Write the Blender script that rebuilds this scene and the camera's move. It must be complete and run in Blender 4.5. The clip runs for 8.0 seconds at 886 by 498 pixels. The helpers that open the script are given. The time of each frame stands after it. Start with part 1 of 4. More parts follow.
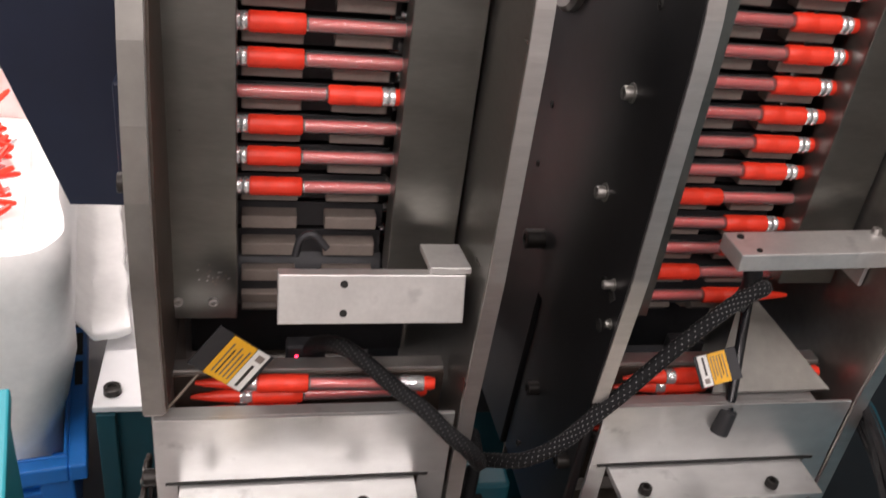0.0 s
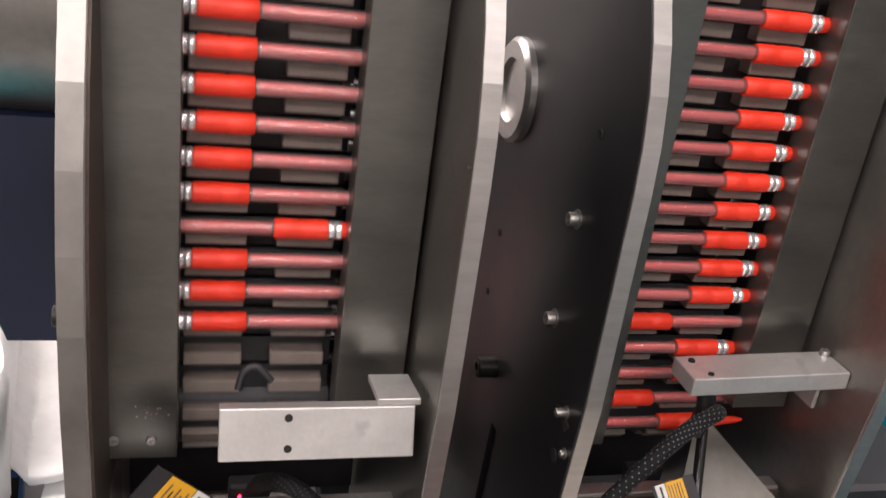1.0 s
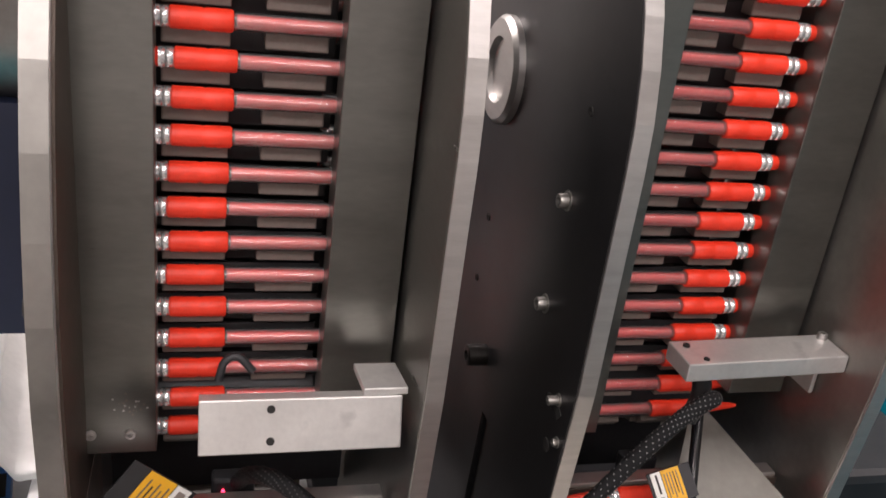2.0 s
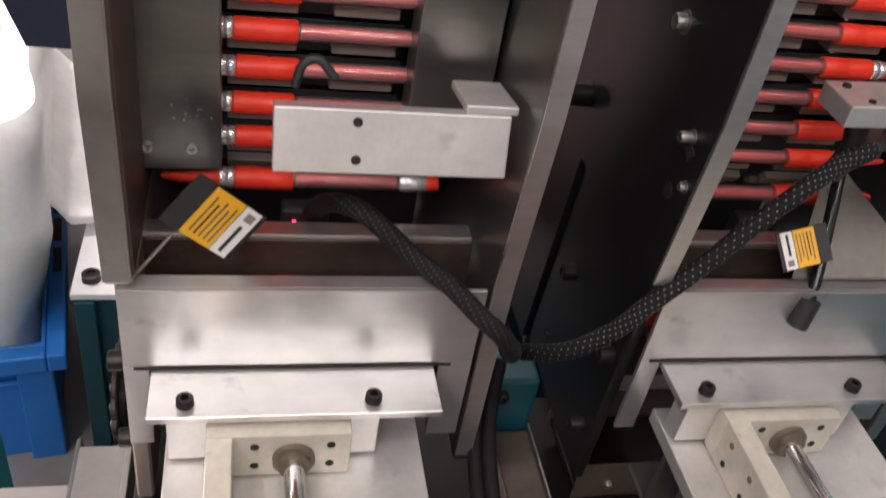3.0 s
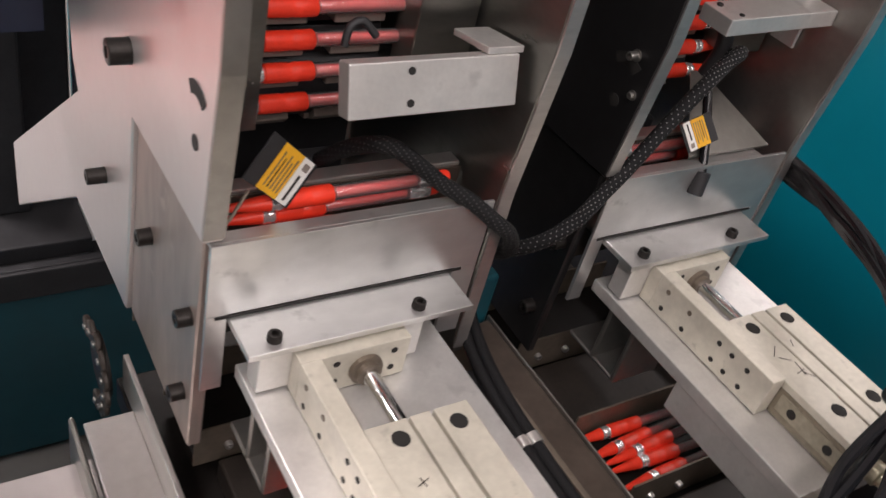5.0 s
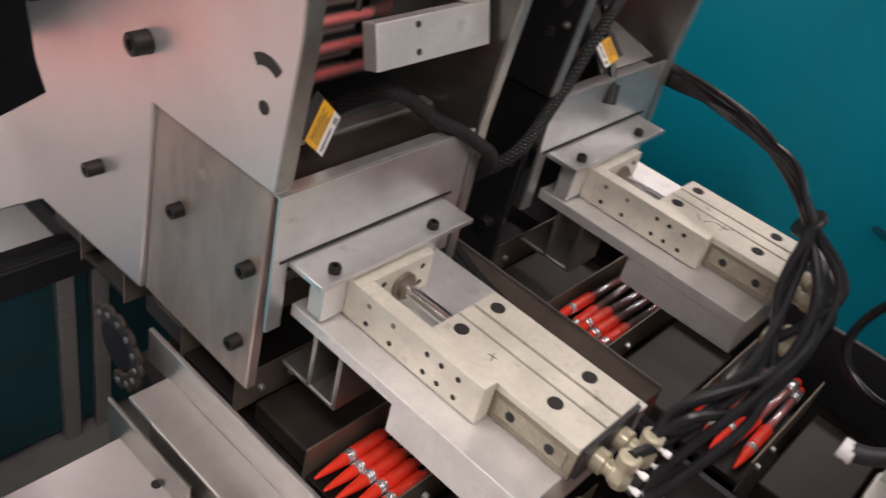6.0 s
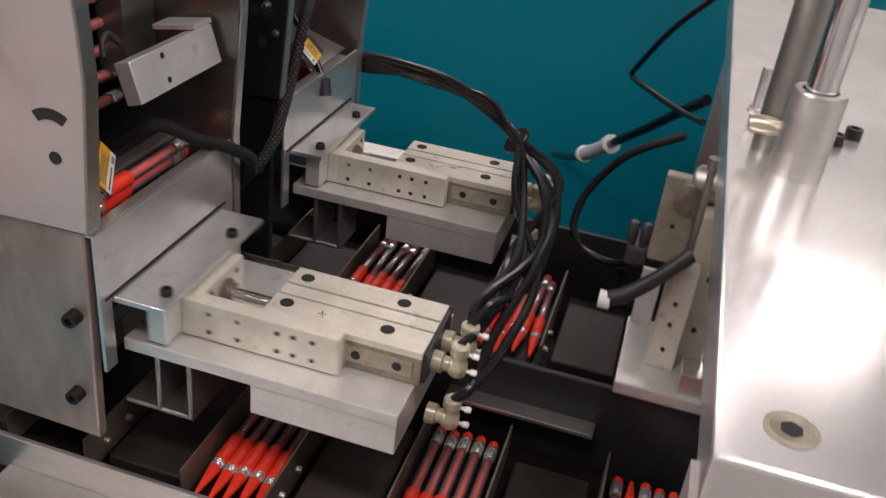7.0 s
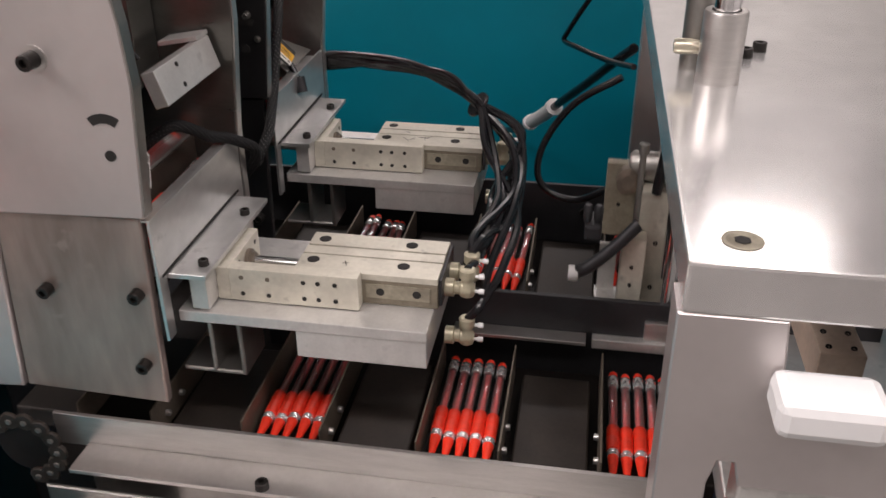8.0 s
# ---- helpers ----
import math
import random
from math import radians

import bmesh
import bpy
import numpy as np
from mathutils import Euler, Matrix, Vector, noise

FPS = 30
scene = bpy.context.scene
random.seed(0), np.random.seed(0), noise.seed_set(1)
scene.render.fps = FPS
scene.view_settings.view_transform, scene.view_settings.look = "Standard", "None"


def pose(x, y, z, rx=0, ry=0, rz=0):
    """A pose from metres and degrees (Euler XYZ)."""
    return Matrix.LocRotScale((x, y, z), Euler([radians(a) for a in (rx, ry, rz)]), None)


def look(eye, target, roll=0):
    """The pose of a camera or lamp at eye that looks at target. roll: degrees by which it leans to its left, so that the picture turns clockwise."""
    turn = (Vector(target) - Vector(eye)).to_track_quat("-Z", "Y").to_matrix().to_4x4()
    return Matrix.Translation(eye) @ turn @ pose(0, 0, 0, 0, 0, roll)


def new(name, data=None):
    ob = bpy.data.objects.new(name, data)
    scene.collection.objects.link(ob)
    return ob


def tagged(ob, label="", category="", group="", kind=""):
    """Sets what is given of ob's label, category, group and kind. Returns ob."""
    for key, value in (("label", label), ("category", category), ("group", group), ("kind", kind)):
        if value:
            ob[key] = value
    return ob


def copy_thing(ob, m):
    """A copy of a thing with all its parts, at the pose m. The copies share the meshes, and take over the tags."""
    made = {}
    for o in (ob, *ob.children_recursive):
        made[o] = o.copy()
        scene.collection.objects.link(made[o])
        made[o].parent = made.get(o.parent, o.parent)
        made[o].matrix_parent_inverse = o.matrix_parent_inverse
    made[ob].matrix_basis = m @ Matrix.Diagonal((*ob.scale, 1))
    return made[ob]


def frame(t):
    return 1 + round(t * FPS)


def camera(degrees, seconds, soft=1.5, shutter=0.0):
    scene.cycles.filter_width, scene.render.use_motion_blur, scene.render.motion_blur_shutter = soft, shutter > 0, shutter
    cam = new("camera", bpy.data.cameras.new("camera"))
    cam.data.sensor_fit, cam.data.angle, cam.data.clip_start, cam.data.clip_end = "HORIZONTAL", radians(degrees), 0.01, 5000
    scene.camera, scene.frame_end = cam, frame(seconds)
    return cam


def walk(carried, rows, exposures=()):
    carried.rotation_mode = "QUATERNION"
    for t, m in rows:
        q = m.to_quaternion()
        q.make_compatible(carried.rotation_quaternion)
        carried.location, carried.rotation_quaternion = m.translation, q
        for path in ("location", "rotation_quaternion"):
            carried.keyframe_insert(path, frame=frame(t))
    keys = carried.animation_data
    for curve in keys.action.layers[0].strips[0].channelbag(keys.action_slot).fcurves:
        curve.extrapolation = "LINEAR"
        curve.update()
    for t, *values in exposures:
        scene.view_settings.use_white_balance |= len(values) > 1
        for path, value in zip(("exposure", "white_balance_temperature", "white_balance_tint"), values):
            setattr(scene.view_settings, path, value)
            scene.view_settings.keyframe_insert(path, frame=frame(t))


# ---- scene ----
cam = camera(53.3, 8.0, soft=1.5, shutter=0.3)

PATH = [
    (0, (-0.032, -0.289, 1.428), (0.383, 1.363, 0.379), 8.1),
    (0.5, (-0.028, -0.286, 1.425), (0.456, 1.437, 0.533), 8.9),
    (1, (-0.026, -0.285, 1.424), (0.48, 1.488, 0.648), 8.0),
    (1.2, (-0.028, -0.281, 1.424), (0.49, 1.501, 0.679), 8.0),
    (2.3, (-0.017, -0.262, 1.4), (0.499, 1.464, 0.531), 7.7),
    (2.5, (-0.019, -0.248, 1.383), (0.47, 1.438, 0.425), 8.1),
    (3, (-0.031, -0.219, 1.344), (0.407, 1.307, 0.128), 10.7),
    (3.5, (-0.025, -0.229, 1.337), (0.442, 1.242, 0.065), 11.3),
    (4, (-0.041, -0.252, 1.34), (0.492, 1.185, 0.056), 13.2),
    (4.2, (-0.06, -0.258, 1.344), (0.539, 1.155, 0.062), 13.5),
    (5.3, (-0.288, -0.211, 1.356), (0.85, 0.907, 0.15), 15.7),
    (5.5, (-0.329, -0.202, 1.352), (0.851, 0.837, 0.116), 15.5),
    (6, (-0.379, -0.219, 1.36), (0.958, 0.7, 0.191), 14.7),
    (6.5, (-0.417, -0.253, 1.357), (1.125, 0.442, 0.29), 8.9),
    (7, (-0.497, -0.221, 1.357), (1.19, 0.177, 0.359), 7.1),
    (7.5, (-0.565, -0.177, 1.352), (1.153, 0.021, 0.348), 5.8),
    (8, (-0.626, -0.211, 1.36), (1.1, 0.08, 0.393), -0.1),
]
walk(cam, [(t, look(eye, target, roll)) for t, eye, target, roll in PATH],
     exposures=[(0, 0.05), (0.5, 0.05), (1.0, 0.2), (1.4, 0.2), (2.5, 0.08), (3.0, 0.0), (5.8, -0.1), (7.0, -0.42), (8.0, -0.42)])

# ---- light ----
world = bpy.data.worlds.new("hall")
scene.world = world
world.use_nodes = True
world.node_tree.nodes["Background"].inputs[0].default_value = (0.95, 0.97, 1.0, 1)
world.node_tree.nodes["Background"].inputs[1].default_value = 0.36


def tube_lamp(x, y, z, sx, sy, watts):
    data = bpy.data.lights.new("unseen_tube", "AREA")
    data.shape, data.size, data.size_y, data.energy = "RECTANGLE", sx, sy, watts
    data.color = (1.0, 0.895, 0.885)
    ob = new("unseen_tube", data)
    ob.matrix_world = look((x, y, z), (x, y, 0))
    return ob


# assumed, unseen ceiling tubes; places and watts chosen by what needs brightening
tube_lamp(-1.1, -0.5, 2.9, 0.3, 2.6, 42)
# added for bright streaks along the pen barrels
tube_lamp(0.2, -0.7, 2.9, 2.4, 0.14, 12)
# added for bright reflections in the press top and pusher plates
tube_lamp(3.0, 0.2, 2.9, 0.3, 3.0, 46)
# these two are added to brighten the film bag and bench
tube_lamp(-0.4, 1.8, 2.9, 2.0, 0.3, 42)
tube_lamp(-1.6, 1.9, 2.9, 2.0, 0.3, 90)
# added to light the feeder fronts from the camera's side
tube_lamp(-0.4, -2.3, 2.9, 2.8, 0.9, 66)
scene.view_settings.exposure = 0.0


# ---- materials ----
def material(name, colour, rough=0.5, metal=0.0, vary=0.15, scale=40.0, bump=0.0, stretch=(1, 1, 1), spots=0.0, spec=0.5):
    """A principled material with grain at two scales, wear spots and fine relief."""
    m = bpy.data.materials.new(name)
    m.use_nodes = True
    nt = m.node_tree
    b = nt.nodes["Principled BSDF"]
    co = nt.nodes.new("ShaderNodeTexCoord")
    mp = nt.nodes.new("ShaderNodeMapping")
    mp.inputs["Scale"].default_value = stretch
    nt.links.new(co.outputs["Object"], mp.inputs["Vector"])
    n1, n2 = nt.nodes.new("ShaderNodeTexNoise"), nt.nodes.new("ShaderNodeTexNoise")
    n1.inputs["Scale"].default_value, n1.inputs["Detail"].default_value = scale, 6
    n2.inputs["Scale"].default_value, n2.inputs["Detail"].default_value = scale * 7, 4
    nt.links.new(mp.outputs[0], n1.inputs["Vector"])
    nt.links.new(mp.outputs[0], n2.inputs["Vector"])
    mix = nt.nodes.new("ShaderNodeMath")
    mix.operation = "MULTIPLY_ADD"
    mix.inputs[1].default_value = 0.4
    nt.links.new(n2.outputs["Fac"], mix.inputs[0])
    nt.links.new(n1.outputs["Fac"], mix.inputs[2])
    ramp = nt.nodes.new("ShaderNodeValToRGB")
    ramp.color_ramp.elements[0].position, ramp.color_ramp.elements[1].position = 0.45, 0.95
    lo, hi = 1 - vary, 1 + vary * 0.6
    ramp.color_ramp.elements[0].color = (*[min(1, c * lo) for c in colour], 1)
    ramp.color_ramp.elements[1].color = (*[min(1, c * hi) for c in colour], 1)
    nt.links.new(mix.outputs[0], ramp.inputs[0])
    last = ramp.outputs[0]
    if spots:
        n3 = nt.nodes.new("ShaderNodeTexNoise")
        n3.inputs["Scale"].default_value, n3.inputs["Detail"].default_value = 60, 8
        nt.links.new(co.outputs["Object"], n3.inputs["Vector"])
        r3 = nt.nodes.new("ShaderNodeValToRGB")
        r3.color_ramp.elements[0].position, r3.color_ramp.elements[1].position = 0.62, 0.72
        nt.links.new(n3.outputs["Fac"], r3.inputs[0])
        mx = nt.nodes.new("ShaderNodeMixRGB")
        mx.inputs[2].default_value = (*[c * (1 - spots) for c in colour], 1)
        nt.links.new(r3.outputs[0], mx.inputs[0])
        nt.links.new(last, mx.inputs[1])
        last = mx.outputs[0]
    nt.links.new(last, b.inputs["Base Color"])
    b.inputs["Metallic"].default_value = metal
    b.inputs["Specular IOR Level"].default_value = spec
    rr = nt.nodes.new("ShaderNodeMapRange")
    rr.inputs["To Min"].default_value, rr.inputs["To Max"].default_value = max(0.02, rough * 0.8), min(1, rough * 1.25)
    nt.links.new(n1.outputs["Fac"], rr.inputs[0])
    nt.links.new(rr.outputs[0], b.inputs["Roughness"])
    if bump:
        bp = nt.nodes.new("ShaderNodeBump")
        bp.inputs["Strength"].default_value, bp.inputs["Distance"].default_value = bump, 0.001
        nt.links.new(mix.outputs[0], bp.inputs["Height"])
        nt.links.new(bp.outputs[0], b.inputs["Normal"])
    return m


def clear_plastic(name, colour, haze):
    """Clear plastic tube: see-through with a little haze, and a gloss that grows towards grazing view."""
    m = bpy.data.materials.new(name)
    m.use_nodes = True
    nt = m.node_tree
    out = nt.nodes["Material Output"]
    b = nt.nodes["Principled BSDF"]
    b.inputs["Base Color"].default_value = (*colour, 1)
    b.inputs["Roughness"].default_value = 0.1
    tr = nt.nodes.new("ShaderNodeBsdfTransparent")
    tr.inputs[0].default_value = (*[0.55 + c * 0.44 for c in colour], 1)
    mx = nt.nodes.new("ShaderNodeMixShader")
    mx.inputs[0].default_value = haze
    gl = nt.nodes.new("ShaderNodeBsdfGlossy")
    gl.inputs["Roughness"].default_value = 0.15
    fr = nt.nodes.new("ShaderNodeFresnel")
    fr.inputs[0].default_value = 1.9
    m2 = nt.nodes.new("ShaderNodeMixShader")
    nt.links.new(tr.outputs[0], mx.inputs[1])
    nt.links.new(b.outputs[0], mx.inputs[2])
    nt.links.new(fr.outputs[0], m2.inputs[0])
    nt.links.new(mx.outputs[0], m2.inputs[1])
    nt.links.new(gl.outputs[0], m2.inputs[2])
    nt.links.new(m2.outputs[0], out.inputs[0])
    return m


def glow(name, colour, strength):
    m = bpy.data.materials.new(name)
    m.use_nodes = True
    b = m.node_tree.nodes["Principled BSDF"]
    b.inputs["Base Color"].default_value = (*colour, 1)
    b.inputs["Emission Color"].default_value = (*colour, 1)
    b.inputs["Emission Strength"].default_value = strength
    return m


ALU = material("brushed_aluminium", (0.68, 0.68, 0.67), 0.33, 0.86, 0.22, 9, 0.04, (1, 1.7, 1.7), 0.22)
ALU_MATT = material("milled_aluminium", (0.72, 0.71, 0.69), 0.36, 0.65, 0.12, 50, 0.08, (1, 1, 1), 0.15)
STEEL = material("satin_stainless", (0.60, 0.58, 0.56), 0.36, 0.9, 0.12, 25, 0.04, (1, 1, 8))
DARK_STEEL = material("dull_steel_sheet", (0.33, 0.32, 0.30), 0.35, 0.9, 0.2, 22, 0.05, (1, 1, 1), 0.1)
COVER = material("dark_satin_sheet", (0.21, 0.208, 0.192), 0.30, 0.9, 0.16, 18, 0.04, (1, 1, 3), 0.12)
# brown of the frame bar; in the pocket and side gap it paints shade
DARK_BROWN = material("brown_shade_sheet", (0.10, 0.078, 0.064), 0.42, 0.5, 0.3, 25, 0.06, (1, 1, 1), 0.3)
TAN = material("pale_brown_steel", (0.50, 0.40, 0.32), 0.42, 0.2, 0.25, 30, 0.06, (1, 1, 1), 0.3)
GRIMY = material("grimy_aluminium", (0.33, 0.30, 0.23), 0.42, 0.35, 0.35, 45, 0.08, (1, 1, 1), 0.5)
# near black, so that the bucket lanes look as shaded as they lie
LANE_BLACK = material("lane_shade_black", (0.013, 0.011, 0.010), 0.45, 0.0, 0.4, 35, 0.1, spec=0.22)
OLIVE = material("olive_nickel_fitting", (0.52, 0.48, 0.35), 0.3, 0.35, 0.2, 70, 0.04, (1, 1, 1), 0.2)
BLACK_STEEL = material("blackened_steel", (0.036, 0.036, 0.039), 0.45, 0.35, 0.25, 30, 0.08)
# broad tone patches: stains, and soft reflections painted into the colour
PRESS = material("worn_clouded_aluminium", (0.88, 0.87, 0.86), 0.19, 0.8, 0.24, 4.5, 0.03, (1, 1, 1), 0.10)
# brown tone and upright streaks stand for reflections in the stainless sheet
LOWER = material("reflection_stainless", (0.43, 0.36, 0.325), 0.42, 0.6, 0.38, 13, 0.03, (1, 1, 0.25), 0.12)
PLATE = material("grey_satin_plate", (0.60, 0.56, 0.55), 0.34, 0.7, 0.06, 14, 0.03)
# brown oil film together with the shade on the slide body's sides
OILY_SHADE = material("oily_shade_anodised", (0.23, 0.20, 0.15), 0.38, 0.35, 0.3, 60, 0.06, (1, 1, 1), 0.5)
CREAM = material("cream_anodised", (0.59, 0.56, 0.475), 0.36, 0.2, 0.2, 34, 0.05, (1, 1, 1), 0.38)
BOLT = material("black_oxide", (0.035, 0.032, 0.03), 0.38, 0.7, 0.3, 200, 0.1)
HOLE = material("hole_shadow_black", (0.012, 0.011, 0.01), 0.7, 0.0, 0.2, 200)
CHROME = material("chrome", (0.85, 0.85, 0.86), 0.12, 1.0, 0.05, 100)
RED = material("red_rubber", (0.92, 0.050, 0.022), 0.38, 0.0, 0.12, 120, 0.05)
RED_INK = material("red_refill", (0.88, 0.085, 0.085), 0.3, 0.0, 0.1, 120)
CLEAR = clear_plastic("clear_barrel", (0.98, 0.96, 0.95), 0.10)
SILVER = material("silver_plastic", (0.88, 0.87, 0.88), 0.16, 0.75, 0.06, 100)
TEAL_LIGHT = material("bright_teal_plastic", (0.01, 0.27, 0.33), 0.5, 0.0, 0.08, 6, 0.02)
TEAL_DARK = material("dark_teal_paint", (0.006, 0.062, 0.083), 0.4, 0.0, 0.2, 6, 0.03)
TEAL = material("teal_paint", (0.0, 0.150, 0.205), 0.35, 0.0, 0.10, 3, 0.02)
NAVY = material("navy_paint", (0.007, 0.012, 0.032), 0.4, 0.0, 0.2, 8, 0.03)
BLUE = material("blue_crate_plastic", (0.02, 0.19, 0.62), 0.4, 0.0, 0.12, 15, 0.04)
FILM = material("white_plastic_film", (0.88, 0.87, 0.85), 0.35, 0.0, 0.10, 12, 0.25)
WHITE = material("white_paint", (0.82, 0.82, 0.82), 0.4, 0.0, 0.05, 10, 0.02)
RUBBER = material("black_hose", (0.012, 0.012, 0.014), 0.22, 0.0, 0.25, 90, 0.0)
# dark finish, taken darker still for the shade between the feeders
SHADED_GUNMETAL = material("shaded_gunmetal_plate", (0.05, 0.049, 0.051), 0.36, 0.8, 0.2, 12, 0.04, (1, 1, 1), 0.1)
# tan block colour sunk almost to black for the shade in the lanes
LINK = material("lane_shade_brown", (0.036, 0.029, 0.024), 0.5, 0.2, 0.35, 40, 0.1, (1, 1, 1), 0.3)
BRAID_TICK = material("braid_fleck", (0.20, 0.20, 0.20), 0.4, 0.0, 0.2, 300)
# shaded copy of the fleck colour, for the cable over the dark pocket
SHADED_TICK = material("shaded_braid_fleck", (0.035, 0.035, 0.035), 0.45, 0.0, 0.2, 300)
BRAID = material("braided_sleeve", (0.008, 0.008, 0.009), 0.65, 0.0, 0.5, 500, 0.6, spec=0.25)
YELLOW = material("yellow_label", (0.80, 0.42, 0.02), 0.45, 0.0, 0.08, 80)
PAPER = material("white_label", (0.78, 0.77, 0.74), 0.5, 0.0, 0.06, 80)
INK = material("label_ink", (0.03, 0.025, 0.02), 0.5, 0.0, 0.1, 80)
BROWN = material("oiled_brown_steel", (0.20, 0.165, 0.13), 0.5, 0.5, 0.3, 35, 0.1, (1, 1, 1), 0.3)
SLAT = material("grey_plastic_slat", (0.24, 0.20, 0.175), 0.5, 0.0, 0.15, 80, 0.05)
BRASS = material("nickel_fitting", (0.62, 0.58, 0.46), 0.3, 0.8, 0.1, 90)
FLOOR = material("concrete_floor", (0.22, 0.21, 0.20), 0.6, 0.0, 0.2, 3, 0.05)
WALL = material("hall_wall", (0.62, 0.60, 0.58), 0.8, 0.0, 0.08, 2)
LASER = glow("laser_spot", (1.0, 0.03, 0.08), 6.0)


# ---- mesh helpers ----
def add_box(bm, x0, x1, y0, y1, z0, z1, bevel=0.0):
    r = bmesh.ops.create_cube(bm, size=1.0)
    vs = r["verts"]
    bmesh.ops.scale(bm, verts=vs, vec=(x1 - x0, y1 - y0, z1 - z0))
    bmesh.ops.translate(bm, verts=vs, vec=((x0 + x1) / 2, (y0 + y1) / 2, (z0 + z1) / 2))
    if bevel:
        es = list({e for v in vs for e in v.link_edges})
        bmesh.ops.bevel(bm, geom=es, offset=bevel, segments=2, affect="EDGES", profile=0.5)
    return bm


def box(x0, x1, y0, y1, z0, z1, bevel=0.0):
    return add_box(bmesh.new(), x0, x1, y0, y1, z0, z1, bevel)


def add_lathe(bm, profile, axis="z", at=(0, 0, 0), n=20):
    """profile: (radius, height) pairs along the axis; closed at both ends."""
    rings = []
    for r, h in profile:
        ring = []
        for i in range(n):
            a = 2 * math.pi * i / n
            u, v = r * math.cos(a), r * math.sin(a)
            p = {"z": (u, v, h), "x": (h, u, v), "y": (v, h, u)}[axis]
            ring.append(bm.verts.new((p[0] + at[0], p[1] + at[1], p[2] + at[2])))
        rings.append(ring)
    for a, b in zip(rings, rings[1:]):
        for i in range(n):
            f = bm.faces.new((a[i], a[(i + 1) % n], b[(i + 1) % n], b[i]))
            f.smooth = True
    bm.faces.new(rings[0][::-1])
    bm.faces.new(rings[-1])
    return bm


def lathe(profile, axis="z", at=(0, 0, 0), n=20):
    return add_lathe(bmesh.new(), profile, axis, at, n)


def smooth_path(points, per=8):
    """Catmull-Rom through the points."""
    p = [Vector(q) for q in points]
    p = [2 * p[0] - p[1]] + p + [2 * p[-1] - p[-2]]
    out = []
    for a, b, c, d in zip(p, p[1:], p[2:], p[3:]):
        for i in range(per):
            t = i / per
            out.append(0.5 * ((2 * b) + (c - a) * t + (2 * a - 5 * b + 4 * c - d) * t * t + (3 * b - a - 3 * c + d) * t ** 3))
    out.append(p[-2])
    return out


def hose(points, r, n=10, per=8, bm=None, wave=0.0):
    bm = bm or bmesh.new()
    pts = smooth_path(points, per)
    rings, side = [], Vector((0.3, 0.5, 0.8))
    for i, p in enumerate(pts):
        d = (pts[min(i + 1, len(pts) - 1)] - pts[max(i - 1, 0)]).normalized()
        u = (side - d * side.dot(d)).normalized()
        side = u
        v = d.cross(u)
        rr = r * (1 + wave * (i % 2))
        rings.append([bm.verts.new(p + rr * (math.cos(2 * math.pi * k / n) * u + math.sin(2 * math.pi * k / n) * v)) for k in range(n)])
    for a, b in zip(rings, rings[1:]):
        for k in range(n):
            f = bm.faces.new((a[k], a[(k + 1) % n], b[(k + 1) % n], b[k]))
            f.smooth = True
    bm.faces.new(rings[0][::-1])
    bm.faces.new(rings[-1])
    return bm


def plate_yz(outline, x0, x1, bevel=0.0012):
    """A flat plate cut to an outline of (y, z), between x0 and x1."""
    bm = bmesh.new()
    a = [bm.verts.new((x0, y, z)) for y, z in outline]
    b = [bm.verts.new((x1, y, z)) for y, z in outline]
    n = len(a)
    bm.faces.new(a)
    bm.faces.new(b[::-1])
    for i in range(n):
        bm.faces.new((a[(i + 1) % n], a[i], b[i], b[(i + 1) % n]))
    bmesh.ops.recalc_face_normals(bm, faces=bm.faces)
    if bevel:
        es = [e for e in bm.edges if abs(e.verts[0].co.x - e.verts[1].co.x) < 1e-6]
        bmesh.ops.bevel(bm, geom=es, offset=bevel, segments=1, affect="EDGES")
    return bm


def plate_xy(outline, z0, z1, bevel=0.001):
    bm = bmesh.new()
    a = [bm.verts.new((x, y, z0)) for x, y in outline]
    b = [bm.verts.new((x, y, z1)) for x, y in outline]
    n = len(a)
    bm.faces.new(a)
    bm.faces.new(b)
    for i in range(n):
        bm.faces.new((a[(i + 1) % n], a[i], b[i], b[(i + 1) % n]))
    bmesh.ops.recalc_face_normals(bm, faces=bm.faces)
    if bevel:
        es = [e for e in bm.edges if abs(e.verts[0].co.z - e.verts[1].co.z) < 1e-6]
        bmesh.ops.bevel(bm, geom=es, offset=bevel, segments=1, affect="EDGES")
    return bm


def to_mesh(name, bm, mat):
    me = bpy.data.meshes.new(name)
    bmesh.ops.recalc_face_normals(bm, faces=bm.faces)
    for e in bm.edges:
        if len(e.link_faces) == 2 and e.calc_face_angle(0.0) > 0.7:
            e.smooth = False
    bm.to_mesh(me)
    bm.free()
    me.materials.append(mat)
    return me


def part(name, bm, mat, parent, label=""):
    """One mesh object under a thing or a part; bm may be a ready mesh."""
    me = bm if isinstance(bm, bpy.types.Mesh) else to_mesh(name, bm, mat)
    ob = new(name, me)
    ob.parent = parent
    if label:
        ob["label"] = label
    return ob


def thing(name, label, category, at=(0, 0, 0), group=""):
    ob = new(name)
    ob.empty_display_size = 0.02
    ob.matrix_world = Matrix.Translation(at)
    return tagged(ob, label, category, group)


def solid(name, bm, mat, label, category, group="", kind=""):
    return tagged(new(name, to_mesh(name, bm, mat)), label, category, group, kind)


